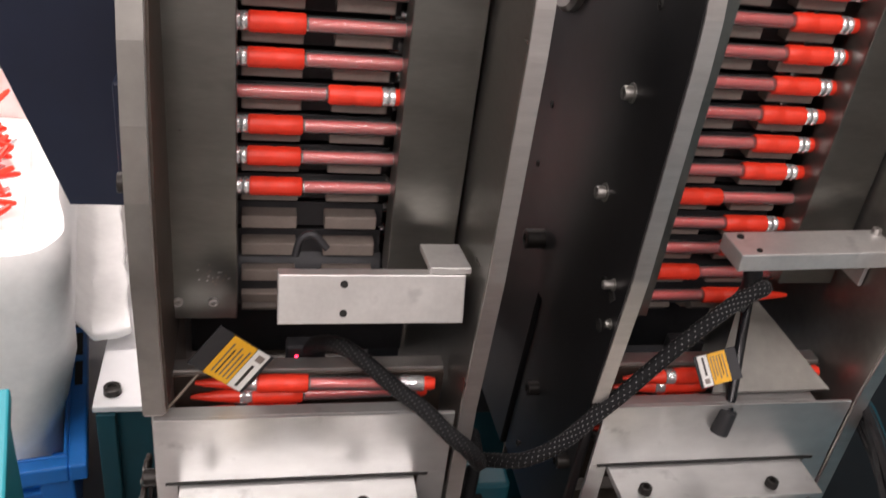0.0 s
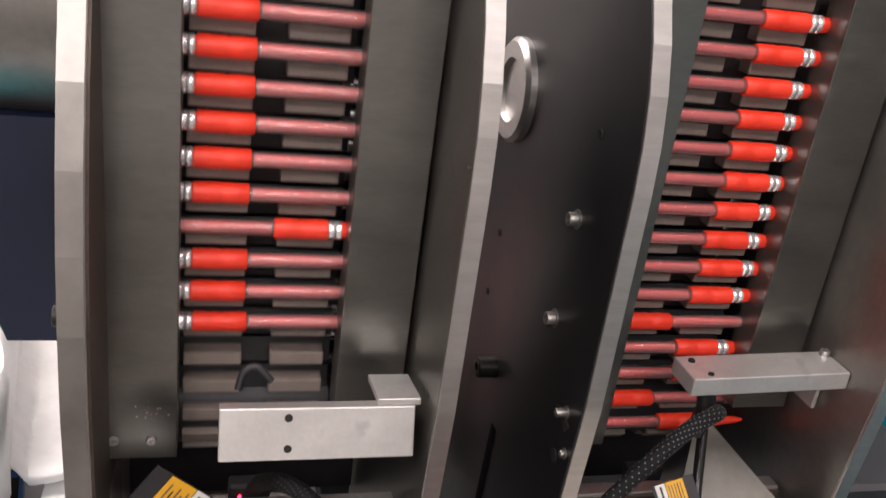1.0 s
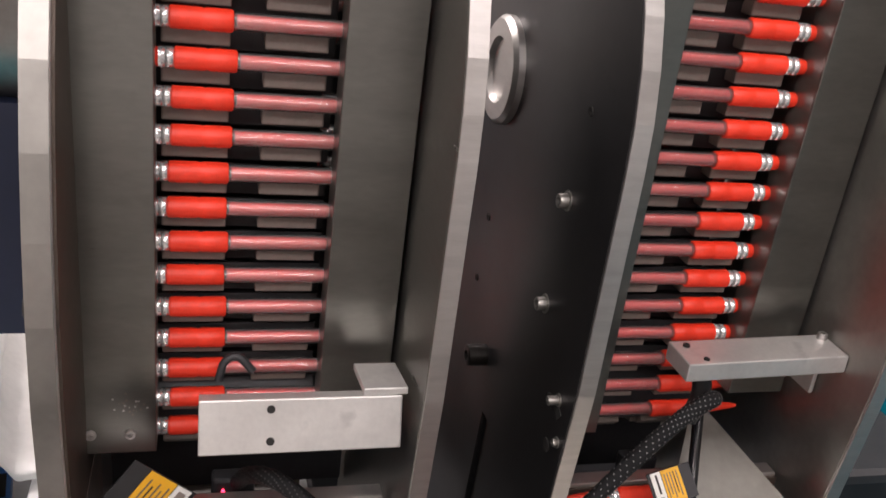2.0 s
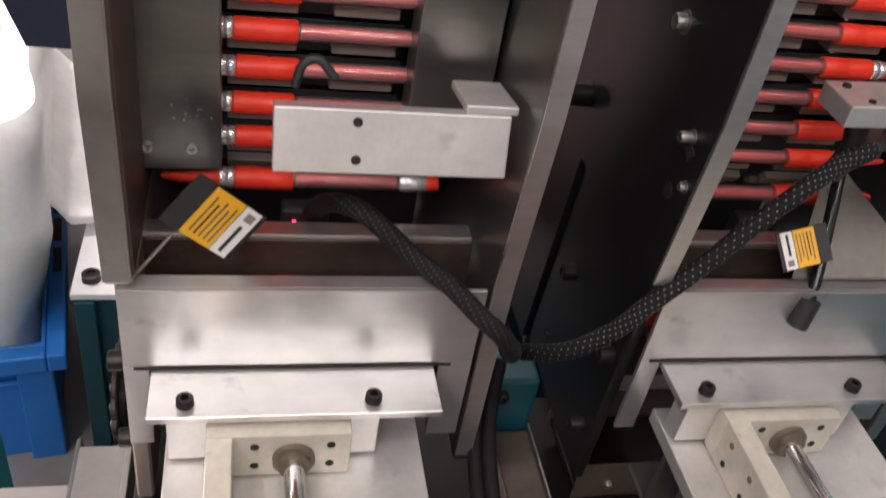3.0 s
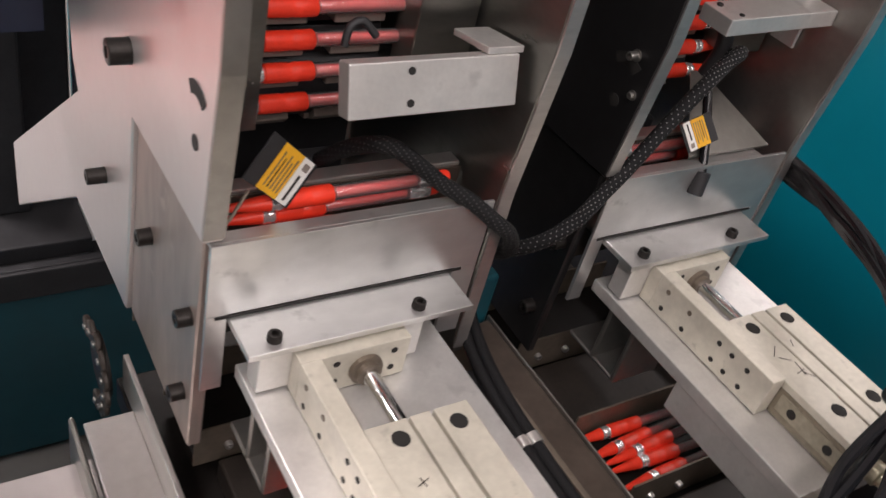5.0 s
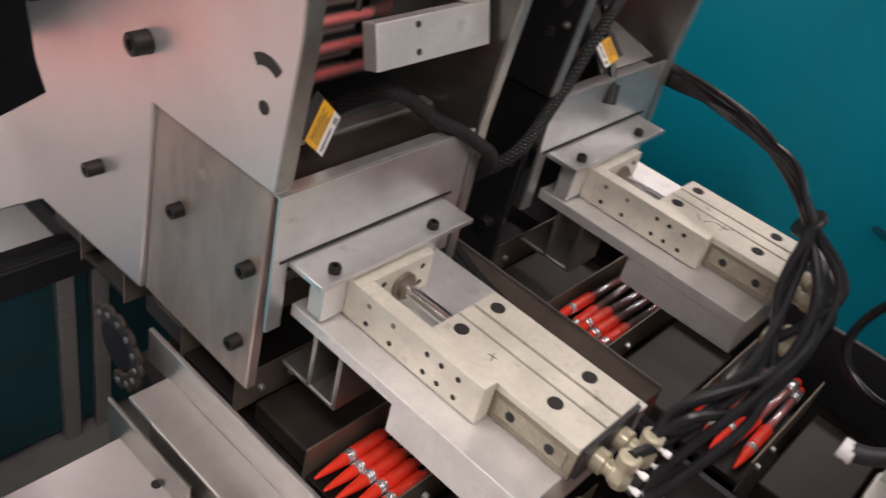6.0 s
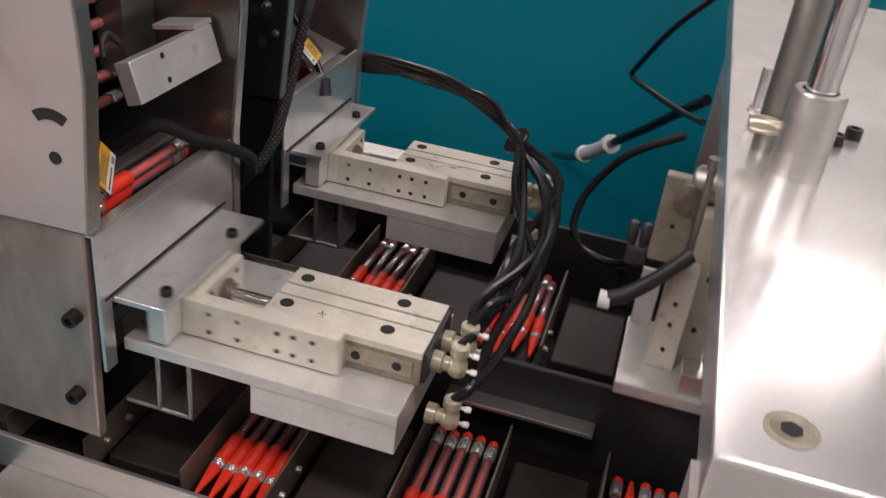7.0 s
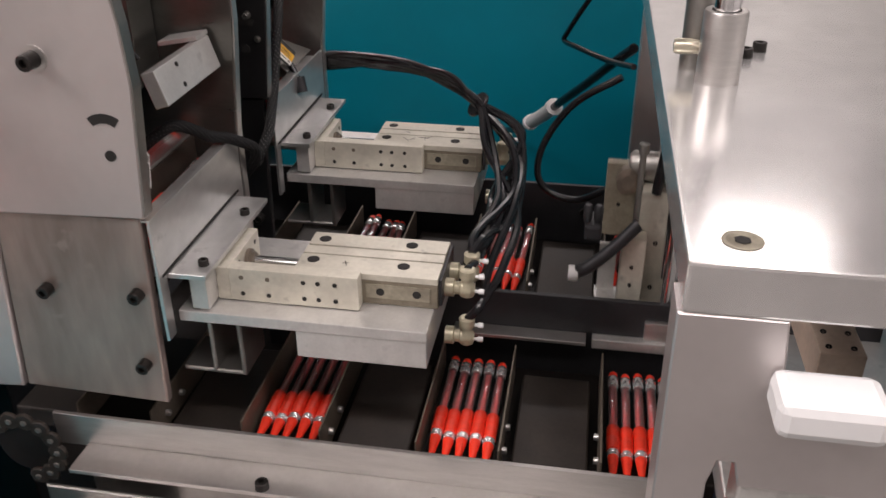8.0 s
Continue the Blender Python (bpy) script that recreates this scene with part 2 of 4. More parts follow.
def screw(parent, at, axis, r=0.0045, h=0.006, name="bolt", mat=None, washer=1.04):
    """A socket-head screw that stands proud along the axis ('-x', '+x', '-y', '+z')."""
    sign = -1 if axis[0] == "-" else 1
    bm = lathe([(r * washer, 0), (r * washer, sign * 0.0008), (r, sign * 0.001), (r, sign * (h - 0.0006)), (r * 0.88, sign * h),
                (r * 0.5, sign * h), (r * 0.48, sign * (h - 0.003))], axis[1], n=16)
    ob = part(name, bm, mat or BOLT, parent)
    ob.location = at
    return ob


# ---- hall ----
def hall():
    f = solid("floor", box(-4, 4, -4, 4, -0.1, 0), FLOOR, "grey concrete factory floor", "floor", kind="structure")
    c = solid("ceiling", box(-4.1, 4.1, -4.1, 4.1, 3.2, 3.3), WALL, "plain pale factory ceiling", "ceiling", kind="structure")
    for n, b in (("wall_north", (-4.1, 4.1, 4.0, 4.1)), ("wall_south", (-4.1, 4.1, -4.1, -4.0)),
                 ("wall_west", (-4.1, -4.0, -4.0, 4.0)), ("wall_east", (4.0, 4.1, -4.0, 4.0))):
        solid(n, box(*b, 0, 3.2), WALL, "plain pale grey hall wall", "wall", kind="structure")


hall()

PITCH = 0.2745     # from one feeder to the next, along x
SLOT = 0.0202      # from slat to slat of the feeder's chain


# ---- feeder housing ----
def front_curve(y, z_from, z_arc, r, top):
    """The front edge: leaning forward from its foot, then back on an arc."""
    pts = [(y + 0.008, z_from)] + ([(y + 0.008, 1.066)] if z_from < 1.05 else []) + [(y, 1.165), (y, z_arc)]
    for i in range(1, 9):
        a = i / 8 * math.asin(min(1, (top - z_arc) / r))
        pts.append((y + r * (1 - math.cos(a)), z_arc + r * math.sin(a)))
    return pts


def feeder_housing(ox, first):
    h = thing("pen_feeder", "tall stainless steel pen feeder housing with two upright side plates", "machine", (ox, 0, 0), "pen feeders")
    xo, xi = (-0.0935, -0.0815) if first else (-0.0995, -0.0895)
    back = [(0.40, 1.46), (0.392, 1.06), (0.383, 1.018), (0.370, 0.998), (0.72, 0.727), (0.72, 0.635), (0.388, 0.887), (0.240, 0.896), (0.226, 1.062)]
    bend = (1.17, 0.45) if first else (1.29, 0.19)
    left = front_curve(0.093, 1.066, *bend, 1.46) + back
    p = part("side_plate", plate_yz(left, xo, xi), PLATE if first else SHADED_GUNMETAL, h, "light grey satin side plate with a slanted arm" if first else "gunmetal side plate with a slanted arm, darker for the gap's shade")
    curve = front_curve(0.093, 1.068, *bend, 1.455)
    strip = curve + [(y - 0.0012, z) for y, z in curve[::-1]]
    part("front_edge", plate_yz(strip, xo + 0.0002, xi - 0.0002, 0), DARK_STEEL if first else STEEL, p, "bare milled front edge")
    if first:
        # added dark sheet that stands for the shade inside the left plate
        gap_shade = front_curve(0.097, 1.068, *bend, 1.455)
        part("gap_shade", plate_yz(gap_shade + [(0.30, 1.455), (0.30, 1.068)], xi, xi + 0.0015, 0), DARK_BROWN, p, "added dark strip for the shaded gap inside the plate")
    # curved slot and round hole in the plate
    arc = [(0.118 + 0.0205 * math.cos(a), 1.1265 + 0.0205 * math.sin(a)) for a in [math.radians(d) for d in range(54, 127, 8)]]
    arc = arc + [(0.118 + 0.0135 * math.cos(a), 1.1265 + 0.0135 * math.sin(a)) for a in [math.radians(d) for d in range(126, 53, -8)]]
    part("slot", plate_yz(arc, xo - 0.0006, xo + 0.0007, 0), HOLE, p)
    part("hole", lathe([(0.0042, xo - 0.0006), (0.0042, xo + 0.0007)], "x", (0, 0.1175, 1.1155)), HOLE, p)
    # the second feeder's lower plate carries the same shade in its colour
    low = part("lower_plate", plate_yz([(0.112, 0.892), (0.107, 1.064), (0.226, 1.064), (0.238, 0.896)], xo + 0.0035, xi + 0.001), LOWER if first else SHADED_GUNMETAL, h, "brushed stainless lower side plate")
    for y, z in ((0.196, 0.996), (0.1195, 0.998), (0.1245, 0.931)):
        screw(h, (xo + 0.0035, y, z), "-x", 0.0055, 0.009)
    if first:
        for y, z, r in ((0.232, 1.103, 0.0078), (0.292, 0.976, 0.0058)):
            screw(h, (xo, y, z), "-x", r, 0.013)
        part("washer", lathe([(0.0095, xo), (0.0095, xo - 0.001), (0.006, xo - 0.0012)], "x", (0, 0.160, 1.184), 20), STEEL, h)
        screw(h, (xo - 0.001, 0.160, 1.184), "-x", 0.006, 0.012)
    else:
        for y, z, r, k in ((0.151, 1.254, 0.0042, 0.006), (0.155, 1.188, 0.0042, 0.006), (0.113, 1.149, 0.0028, 0.007), (0.105, 1.126, 0.0024, 0.003)):
            screw(h, (xo, y, z), "-x", r, k, mat=DARK_STEEL, washer=1.4)
        screw(h, (xo, 0.240, 1.102), "-x", 0.0078, 0.014)
        for y, z in ((0.276, 1.193), (0.281, 1.143), (0.143, 1.307), (0.201, 0.934)):
            screw(h, (xo, y, z), "-x", 0.0026, 0.0008, "hole", HOLE)
    right = front_curve(0.093, 0.93, 1.29, 0.19, 1.46) + [(0.31, 1.46), (0.31, 0.93)]
    q = part("side_plate", plate_yz(right, 0.091, 0.101), COVER if first else DARK_STEEL, h, "dull steel side plate")
    curve = front_curve(0.093, 0.935, 1.29, 0.19, 1.455)
    strip = curve + [(y - 0.0012, z) for y, z in curve[::-1]]
    part("front_edge", plate_yz(strip, 0.0912, 0.1008, 0), STEEL, q, "bare milled front edge")
    # bearing flange on the outside of the left plate
    part("bearing_flange", lathe([(0.036, -0.0995), (0.036, -0.104), (0.033, -0.107), (0.022, -0.107), (0.020, -0.103), (0.0, -0.103)], "x", (0, 0.285, 1.295), 32), STEEL, h, "round steel bearing flange")
    # cover sheets over both ends of the pens, each bent back at its inner edge
    c = bmesh.new()
    add_box(c, -0.0885, -0.043, 0.164, 0.1655, 1.0875, 1.42, 0.0005)
    add_box(c, -0.0445, -0.043, 0.1655, 0.186, 1.0875, 1.42)
    add_box(c, -0.0885, -0.045, 0.1655, 0.176, 1.0875, 1.0890)
    cl = part("cover_sheet", c, COVER, h, "dull grey steel cover sheet")
    for x in (-0.078, -0.057):
        screw(cl, (x, 0.164, 1.1005), "-y", 0.003, 0.002, mat=STEEL)
    c = bmesh.new()
    add_box(c, 0.048, 0.0885, 0.164, 0.1655, 1.115, 1.42, 0.0005)
    add_box(c, 0.048, 0.0495, 0.1655, 0.186, 1.115, 1.42)
    part("cover_sheet", c, COVER, h, "dull grey steel cover sheet")
    rs = random.Random(7 if first else 8)
    for i in range(26):
        r = rs.uniform(0.0003, 0.0009)
        x, z = -0.056 + rs.gauss(0, 0.0045), 1.118 + rs.gauss(0, 0.0035)
        part("splash", lathe([(r, 0.1637), (r * 0.6, 0.1642)], "y", (x, 0, z), 7), SLAT if i % 3 else STEEL, cl)
    # roller and back of the channel
    part("back_sheet", box(-0.0885, 0.0885, 0.290, 0.292, 0.96, 1.45), BLACK_STEEL, h, "dark steel back sheet")
    part("roller", lathe([(0.012, -0.0885), (0.012, -0.05), (0.03, -0.049), (0.03, 0.049), (0.012, 0.05), (0.012, 0.0885)], "x", (0, 0.225, 1.0915), 24), BLACK_STEEL, h, "dark chain roller")
    part("roller", lathe([(0.012, -0.0885), (0.012, -0.05), (0.03, -0.049), (0.03, 0.049), (0.012, 0.05), (0.012, 0.0885)], "x", (0, 0.225, 1.3815), 24), BLACK_STEEL, h, "dark chain roller")
    # pocket: front sheet with a lip, slit for the pusher, back wall, sloping cheek
    s = bmesh.new()
    add_box(s, -0.0885, 0.088, 0.1005, 0.103, 1.0128, 1.0625, 0.0004)
    add_box(s, -0.0885, 0.062, 0.103, 0.112, 1.0605, 1.0625, 0.0004)
    add_box(s, -0.0885, -0.0765, 0.1005, 0.103, 0.955, 1.0128)
    add_box(s, 0.0705, 0.088, 0.1005, 0.103, 0.955, 1.0128)
    part("pocket_front_sheet", s, ALU, h, "bright brushed aluminium pocket sheet")
    # added black strip: the darkness of the open slit as a solid
    part("slit_shade", box(-0.0835, 0.0765, 0.0999, 0.1012, 1.0106, 1.0126), HOLE, h, "black strip for the shade of the slit over the pusher plate")
    # wall coloured near black for the shade deep in the pocket
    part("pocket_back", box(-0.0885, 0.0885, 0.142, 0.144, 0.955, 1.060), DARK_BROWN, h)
    if not first:
        c = bmesh.new()
        pts = [(-0.012, 0.110, 1.064), (0.075, 0.110, 1.064), (0.038, 0.168, 1.098), (0.026, 0.168, 1.098)]
        lo, hi = [c.verts.new(q) for q in pts], [c.verts.new((x, y, z + 0.0015)) for x, y, z in pts]
        c.faces.new(lo), c.faces.new(hi[::-1])
        for i in range(4):
            c.faces.new((lo[i], lo[(i + 1) % 4], hi[(i + 1) % 4], hi[i]))
        part("deflector", c, DARK_STEEL, h, "sloping grey deflector sheet")
    part("cross_bar", box(-0.0885, 0.0885, 0.144, 0.156, 1.052, 1.0625, 0.001), STEEL, h)
    return h


# ---- sensor, bracket, cable ----
def sensor_bracket(ox, lying):
    b = thing("sensor_bracket", "milled aluminium bracket bar bolted to the feeder's side plate", "bracket", (ox, 0, 0), "sensor brackets")
    if lying:
        bar = part("bar", box(-0.0545, 0.0545, -0.0137, 0.0137, -0.006, 0.006, 0.0008), ALU_MATT, b)
        bar.matrix_local = pose(0.0362, 0.1325, 1.1625, 0, -2, 0)
        tab = part("flange", box(-0.0015, 0.0015, -0.012, 0.010, -0.026, 0.004, 0.0006), ALU_MATT, b)
        tab.matrix_local = pose(0.0885, 0.150, 1.157)
        screw(bar, (-0.046, 0.007, 0.006), "+z", 0.0022, 0.0015, "hole", HOLE)
        screw(bar, (-0.041, -0.009, 0.006), "+z", 0.0018, 0.001, "hole", HOLE)
        screw(b, (0.086, 0.141, 1.170), "+z", 0.0032, 0.004, mat=STEEL)
        part("sensor_clip", hose([(0.0, 0.135, 1.157), (0.006, 0.135, 1.135), (0.004, 0.138, 1.115)], 0.006), BLACK_STEEL, b, "small black sensor clip")
    else:
        bar = part("bar", box(-0.0525, 0.0525, -0.006, 0.006, -0.0145, 0.0145, 0.0008), ALU_MATT, b)
        bar.matrix_local = pose(0.0325, 0.1155, 1.139, -17, 0, 0)
        tab = part("flange", box(-0.012, 0.012, -0.02, 0.016, -0.002, 0.002, 0.0006), ALU_MATT, b)
        tab.matrix_local = pose(0.076, 0.135, 1.153, -10, 0, 0)
        for dz in (-0.008, 0.009):
            hl = part("hole", lathe([(0.0022, -0.0064), (0.0022, -0.004)], "y", (0, 0, 0), 14), HOLE, bar)
            hl.location = (-0.0165, 0, dz)
        part("sensor_clip", hose([(-0.010, 0.140, 1.15), (-0.007, 0.142, 1.160), (0.0, 0.142, 1.163), (0.008, 0.140, 1.155)], 0.0022), BLACK_STEEL, b, "small black sensor clip")
    return b


def sensor(ox, yaw, lx, ly, lz):
    s = thing("photo_sensor", "small black photoelectric sensor with a red light", "sensor", (ox, 0, 0), "photo sensors")
    part("case", box(-0.012, 0.014, 0.172, 0.184, 1.040, 1.058, 0.002), BLACK_STEEL, s)
    part("light", lathe([(0.0012, 0.1708), (0.001, 0.1725)], "y", (-0.005, 0, 1.050), 12), LASER, s, "glowing red light")
    return s


def label_tag(m, group="sensor labels"):
    """A sensor label plate: yellow field, white strip, dark rim, bars for the unreadable print."""
    t = thing("warning_label", "yellow and white printed label tag hanging on a sensor cable", "label", (0, 0, 0), group)
    part("plate", box(-0.0215, 0.0215, -0.0145, 0.0145, -0.001, 0.0, 0.0003), BLACK_STEEL, t)
    part("yellow_field", box(-0.010, 0.008, -0.014, 0.014, 0.0, 0.0006), YELLOW, t, "yellow field")
    part("white_strip", box(0.0088, 0.0185, -0.014, 0.014, 0.0, 0.0006), PAPER, t, "white strip")
    for i in range(5):
        part("print_bar", box(-0.007 + i * 0.003, -0.006 + i * 0.003, -0.011, 0.010 - 0.003 * (i % 2), 0.0006, 0.0008), INK if i in (1,) else BROWN, t)
    part("print_bar", box(0.0125, 0.0145, -0.012, 0.004, 0.0006, 0.0008), INK, t)
    part("print_square", box(0.0115, 0.0165, 0.007, 0.0115, 0.0006, 0.0008), SLAT, t)
    t.matrix_world = m
    return t


# ---- slides ----
def slide_base(ox):
    b = thing("slide_stand", "flat aluminium base plate carrying the pneumatic slide", "stand", (ox, 0, 0), "slide stands")
    bm = bmesh.new()
    add_box(bm, -0.069, 0.062, -0.104, 0.1, 0.962, 0.972, 0.0008)
    part("plate", bm, ALU_MATT, b)
    part("front_block", box(-0.068, 0.061, -0.1035, 0.003, 0.937, 0.962, 0.0008), ALU_MATT, b)
    for y in (0.05, 0.075):
        part("bracket", plate_yz([(y, 0.91), (y, 0.962), (y + 0.004, 0.962), (y + 0.004, 0.914), (y + 0.03, 0.914), (y + 0.03, 0.91)], -0.066, -0.02), DARK_STEEL, b, "bent steel bracket")
    return b


def slide_body(ox):
    s = thing("pneumatic_slide", "cream anodised pneumatic slide body with screw holes", "air cylinder", (ox, 0, 0), "pneumatic slides")
    body = bmesh.new()
    # three ribs on the top with two grooves between them
    add_box(body, -0.0345, 0.030, -0.107, 0.012, 0.9725, 0.9945, 0.0006)
    part("body", body, OILY_SHADE, s, "oily body, darker for the shade on its sides")
    for x0, x1 in ((-0.0345, -0.0085), (-0.0065, 0.006), (0.0085, 0.030)):
        part("top_rib", box(x0, x1, -0.107, 0.012, 0.9945, 1.0, 0.0005), CREAM, s)
    strokes = ((-0.020, -0.028, 0.008, 20), (-0.020, -0.028, 0.006, 100)) if ox == 0 else ((-0.02, -0.022, 0.011, 40), (-0.018, -0.03, 0.009, -35), (-0.014, -0.04, 0.012, 80), (-0.016, -0.042, 0.009, 10), (0.0, -0.02, 0.006, 60), (-0.012, -0.046, 0.008, 130))
    for x, y, n, a in strokes:
        k = part("ink_mark", box(-n / 2, n / 2, -0.0003, 0.0003, 0, 0.0002), INK, s)
        k.matrix_local = pose(x, y, 1.0001, 0, 0, a)
    for x, y in ((-0.018, 0.0), (0.018, 0.0), (-0.018, -0.076), (0.018, -0.076)):
        part("screw_hole", lathe([(0.0052, 0.9985), (0.0052, 1.0004), (0.0045, 1.0005), (0.0, 1.0005)], "z", (x, y, 0), 16), HOLE, s)
    part("side_strip", box(-0.0354, -0.0344, -0.101, -0.048, 0.9785, 0.9915, 0.0004), GRIMY, s)
    for y in (-0.06, -0.09):
        part("side_hole", lathe([(0.0035, -0.0359), (0.003, -0.0350)], "x", (0, y, 0.985), 14), HOLE, s)
    part("end_cap", box(-0.032, 0.028, -0.110, -0.107, 0.974, 0.998, 0.0006), BLACK_STEEL, s)
    # two elbow fittings at the rear end
    for x, z in ((0.012, 0.982), (-0.014, 0.982), (-0.014, 0.935)):
        f = part("fitting", lathe([(0.0078, -0.110), (0.0078, -0.117), (0.0055, -0.118), (0.0055, -0.122), (0.0070, -0.123), (0.0070, -0.131), (0.005, -0.133)], "y", (x, 0, z), 16), OLIVE, s, "olive metal push-in fitting")
        part("elbow", lathe([(0.0058, -0.006), (0.0066, -0.004), (0.0066, 0.004), (0.0050, 0.006), (0.0050, 0.010), (0.0068, 0.011), (0.0068, 0.018), (0.005, 0.019)], "z", (x, -0.128, z), 16), OLIVE, f)
        for dz in (-0.002, 0.012):
            part("flow_screw", lathe([(0.0014, -0.132), (0.0014, -0.137), (0.0023, -0.1375), (0.0023, -0.1415), (0.0015, -0.142)], "y", (x, 0, z + dz), 10), WHITE, f, "small white flow screw")
    return s


def carriage(ox):
    c = thing("slide_carriage", "moving slide carriage with a bright aluminium pusher plate", "slide", (ox, 0, 0), "slide carriages")
    e = part("end_plate", box(-0.048, 0.022, 0.0625, 0.0735, 0.973, 1.003, 0.0007), CREAM, c, "cream end plate with four screw holes")
    for x in (-0.025, 0.012):
        for z in (0.981, 0.995):
            part("screw_hole", lathe([(0.0022, 0.0622), (0.0022, 0.0635)], "y", (x, 0, z), 12), HOLE, e)
    r = part("side_rail", box(-0.048, -0.0355, -0.045, 0.0625, 0.973, 1.003, 0.0007), CREAM, c, "cream side rail with screw holes")
    for y, z in ((0.03, 0.98), (0.0, 0.98), (-0.012, 0.98), (-0.026, 0.98), (0.0, 0.995), (-0.012, 0.995), (-0.026, 0.995), (0.052, 0.98), (0.052, 0.995), (0.03, 0.995)):
        part("screw_hole", lathe([(0.002, -0.0484), (0.0019, -0.0475)], "x", (0, y, z), 12), HOLE if z < 0.99 or y < 0.01 else BROWN, r)
    part("piston_rod", lathe([(0.005, -0.04), (0.005, 0.060)], "y", (-0.006, 0, 0.9865), 20), CHROME, c, "polished piston rod")
    part("rod_bush", lathe([(0.007, 0.0555), (0.008, 0.056), (0.008, 0.059), (0.0105, 0.0595), (0.0105, 0.0625)], "y", (-0.006, 0, 0.9865), 20), BROWN, c, "brown rod bush")
    part("connector_block", box(-0.067, 0.037, 0.0737, 0.088, 0.974, 1.0055, 0.0007), ALU_MATT, c)
    outline = [(-0.0755, 0.069), (0.0675, 0.069), (0.0675, 0.190), (-0.0755, 0.190)]
    pl = part("pusher_plate", plate_xy(outline, 1.0058, 1.0102, 0.0004), ALU, c, "bright aluminium pusher plate")
    part("slot", plate_xy([(-0.0140, 0.129), (-0.0115, 0.1265), (-0.0088, 0.129), (-0.0082, 0.150), (-0.0090, 0.170), (-0.0145, 0.170), (-0.0150, 0.150)], 1.0101, 1.0105, 0), HOLE, pl)
    part("scratch", plate_xy([(0.0446, 0.1285), (0.0468, 0.1285), (0.0478, 0.145), (0.0470, 0.168), (0.0450, 0.168), (0.0442, 0.148)], 1.0101, 1.0104, 0), BROWN, pl)
    for x in (-0.058, 0.033):
        screw(c, (x, 0.0775, 1.0102), "+z", 0.0042, 0.005)
    return c


# ---- pens ----
PEN = {}


def pen_meshes():
    PEN["barrel"] = to_mesh("barrel", lathe([(0.0042, -0.006), (0.0046, -0.004), (0.0046, 0.050), (0.0042, 0.052)], "x", n=14), CLEAR)
    PEN["refill"] = to_mesh("refill", lathe([(0.0036, -0.004), (0.0036, 0.050)], "x", n=10), RED_INK)
    PEN["grip"] = to_mesh("grip", lathe([(0.0046, -0.0365), (0.0058, -0.0355), (0.0058, -0.0215), (0.0053, -0.020), (0.0058, -0.0185), (0.0058, -0.0065), (0.005, -0.0055)], "x", n=16), RED)
    PEN["ring"] = to_mesh("ring", lathe([(0.0046, -0.044), (0.0054, -0.0435), (0.0054, -0.041), (0.005, -0.0405), (0.0054, -0.040), (0.0054, -0.037), (0.0048, -0.0362)], "x", n=14), SILVER)
    PEN["nose"] = to_mesh("nose", lathe([(0.0012, -0.073), (0.0022, -0.068), (0.0044, -0.050), (0.005, -0.0438)], "x", n=12), RED)
    PEN["collar"] = to_mesh("collar", lathe([(0.0048, 0.0518), (0.0051, 0.0525), (0.0051, 0.066), (0.0048, 0.0665)], "x", n=14), SILVER)
    PEN["plug"] = to_mesh("plug", lathe([(0.0044, 0.0663), (0.0044, 0.071), (0.0036, 0.0735)], "x", n=12), RED)


pen_meshes()


def pen(m, label="red ballpoint pen with a clear barrel and rubber grip", group="pens"):
    p = thing("pen", label, "pen", (0, 0, 0), group)
    for n, me in PEN.items():
        part(n, me, None, p)
    p.matrix_world = m
    return p


# ---- timing of the machine: one cycle each 1.667 s ----
CYCLE = 1.667
T_OPEN = [0.33 + CYCLE * k for k in range(-1, 9)]         # the pusher plates start back
STROKE = 0.053


def slide_rows(lag):
    rows = [(0.0, 0)]
    for t0 in T_OPEN[1:]:
        a = t0 + lag
        rows += [(a - 0.02, 0), (a + 0.04, -0.45 * STROKE), (a + 0.1, -STROKE), (a + 0.33, -STROKE), (a + 0.40, -0.6 * STROKE), (a + 0.48, 0)]
    rows = [r for r in rows if r[0] < 8.0]
    return rows + [(8.0, rows[-1][1])]


# how far the chain has gone, in slots: (from, to, slots)
REST = ((2.62, 3.12, 5), (4.29, 4.79, 5), (5.96, 6.46, 5), (7.62, 8.12, 5))
CHAINS = (((0.98, 1.80, 9),) + REST, ((1.0, 1.5, 5),) + REST)


def chain_at(t, unit):
    s = 0.0
    for a, b, n in CHAINS[unit]:
        s += n * min(1.0, max(0.0, (t - a) / (b - a)))
    return s


def chain_times(unit):
    ts = {0.0, 8.0}
    for a, b, n in CHAINS[unit]:
        for i in range(2 * n + 1):
            t = a + (b - a) * i / (2 * n)
            if t < 8.0:
                ts.add(round(t, 4))
    return sorted(ts)


LOOP_Z0, LOOP_Z1, LOOP_Y, LOOP_R = 1.0915, 1.3815, 0.225, 0.038
STRAIGHT = LOOP_Z1 - LOOP_Z0
LOOP = 2 * STRAIGHT + 2 * math.pi * LOOP_R
SLATS = round(LOOP / SLOT)
STEP = LOOP / SLATS


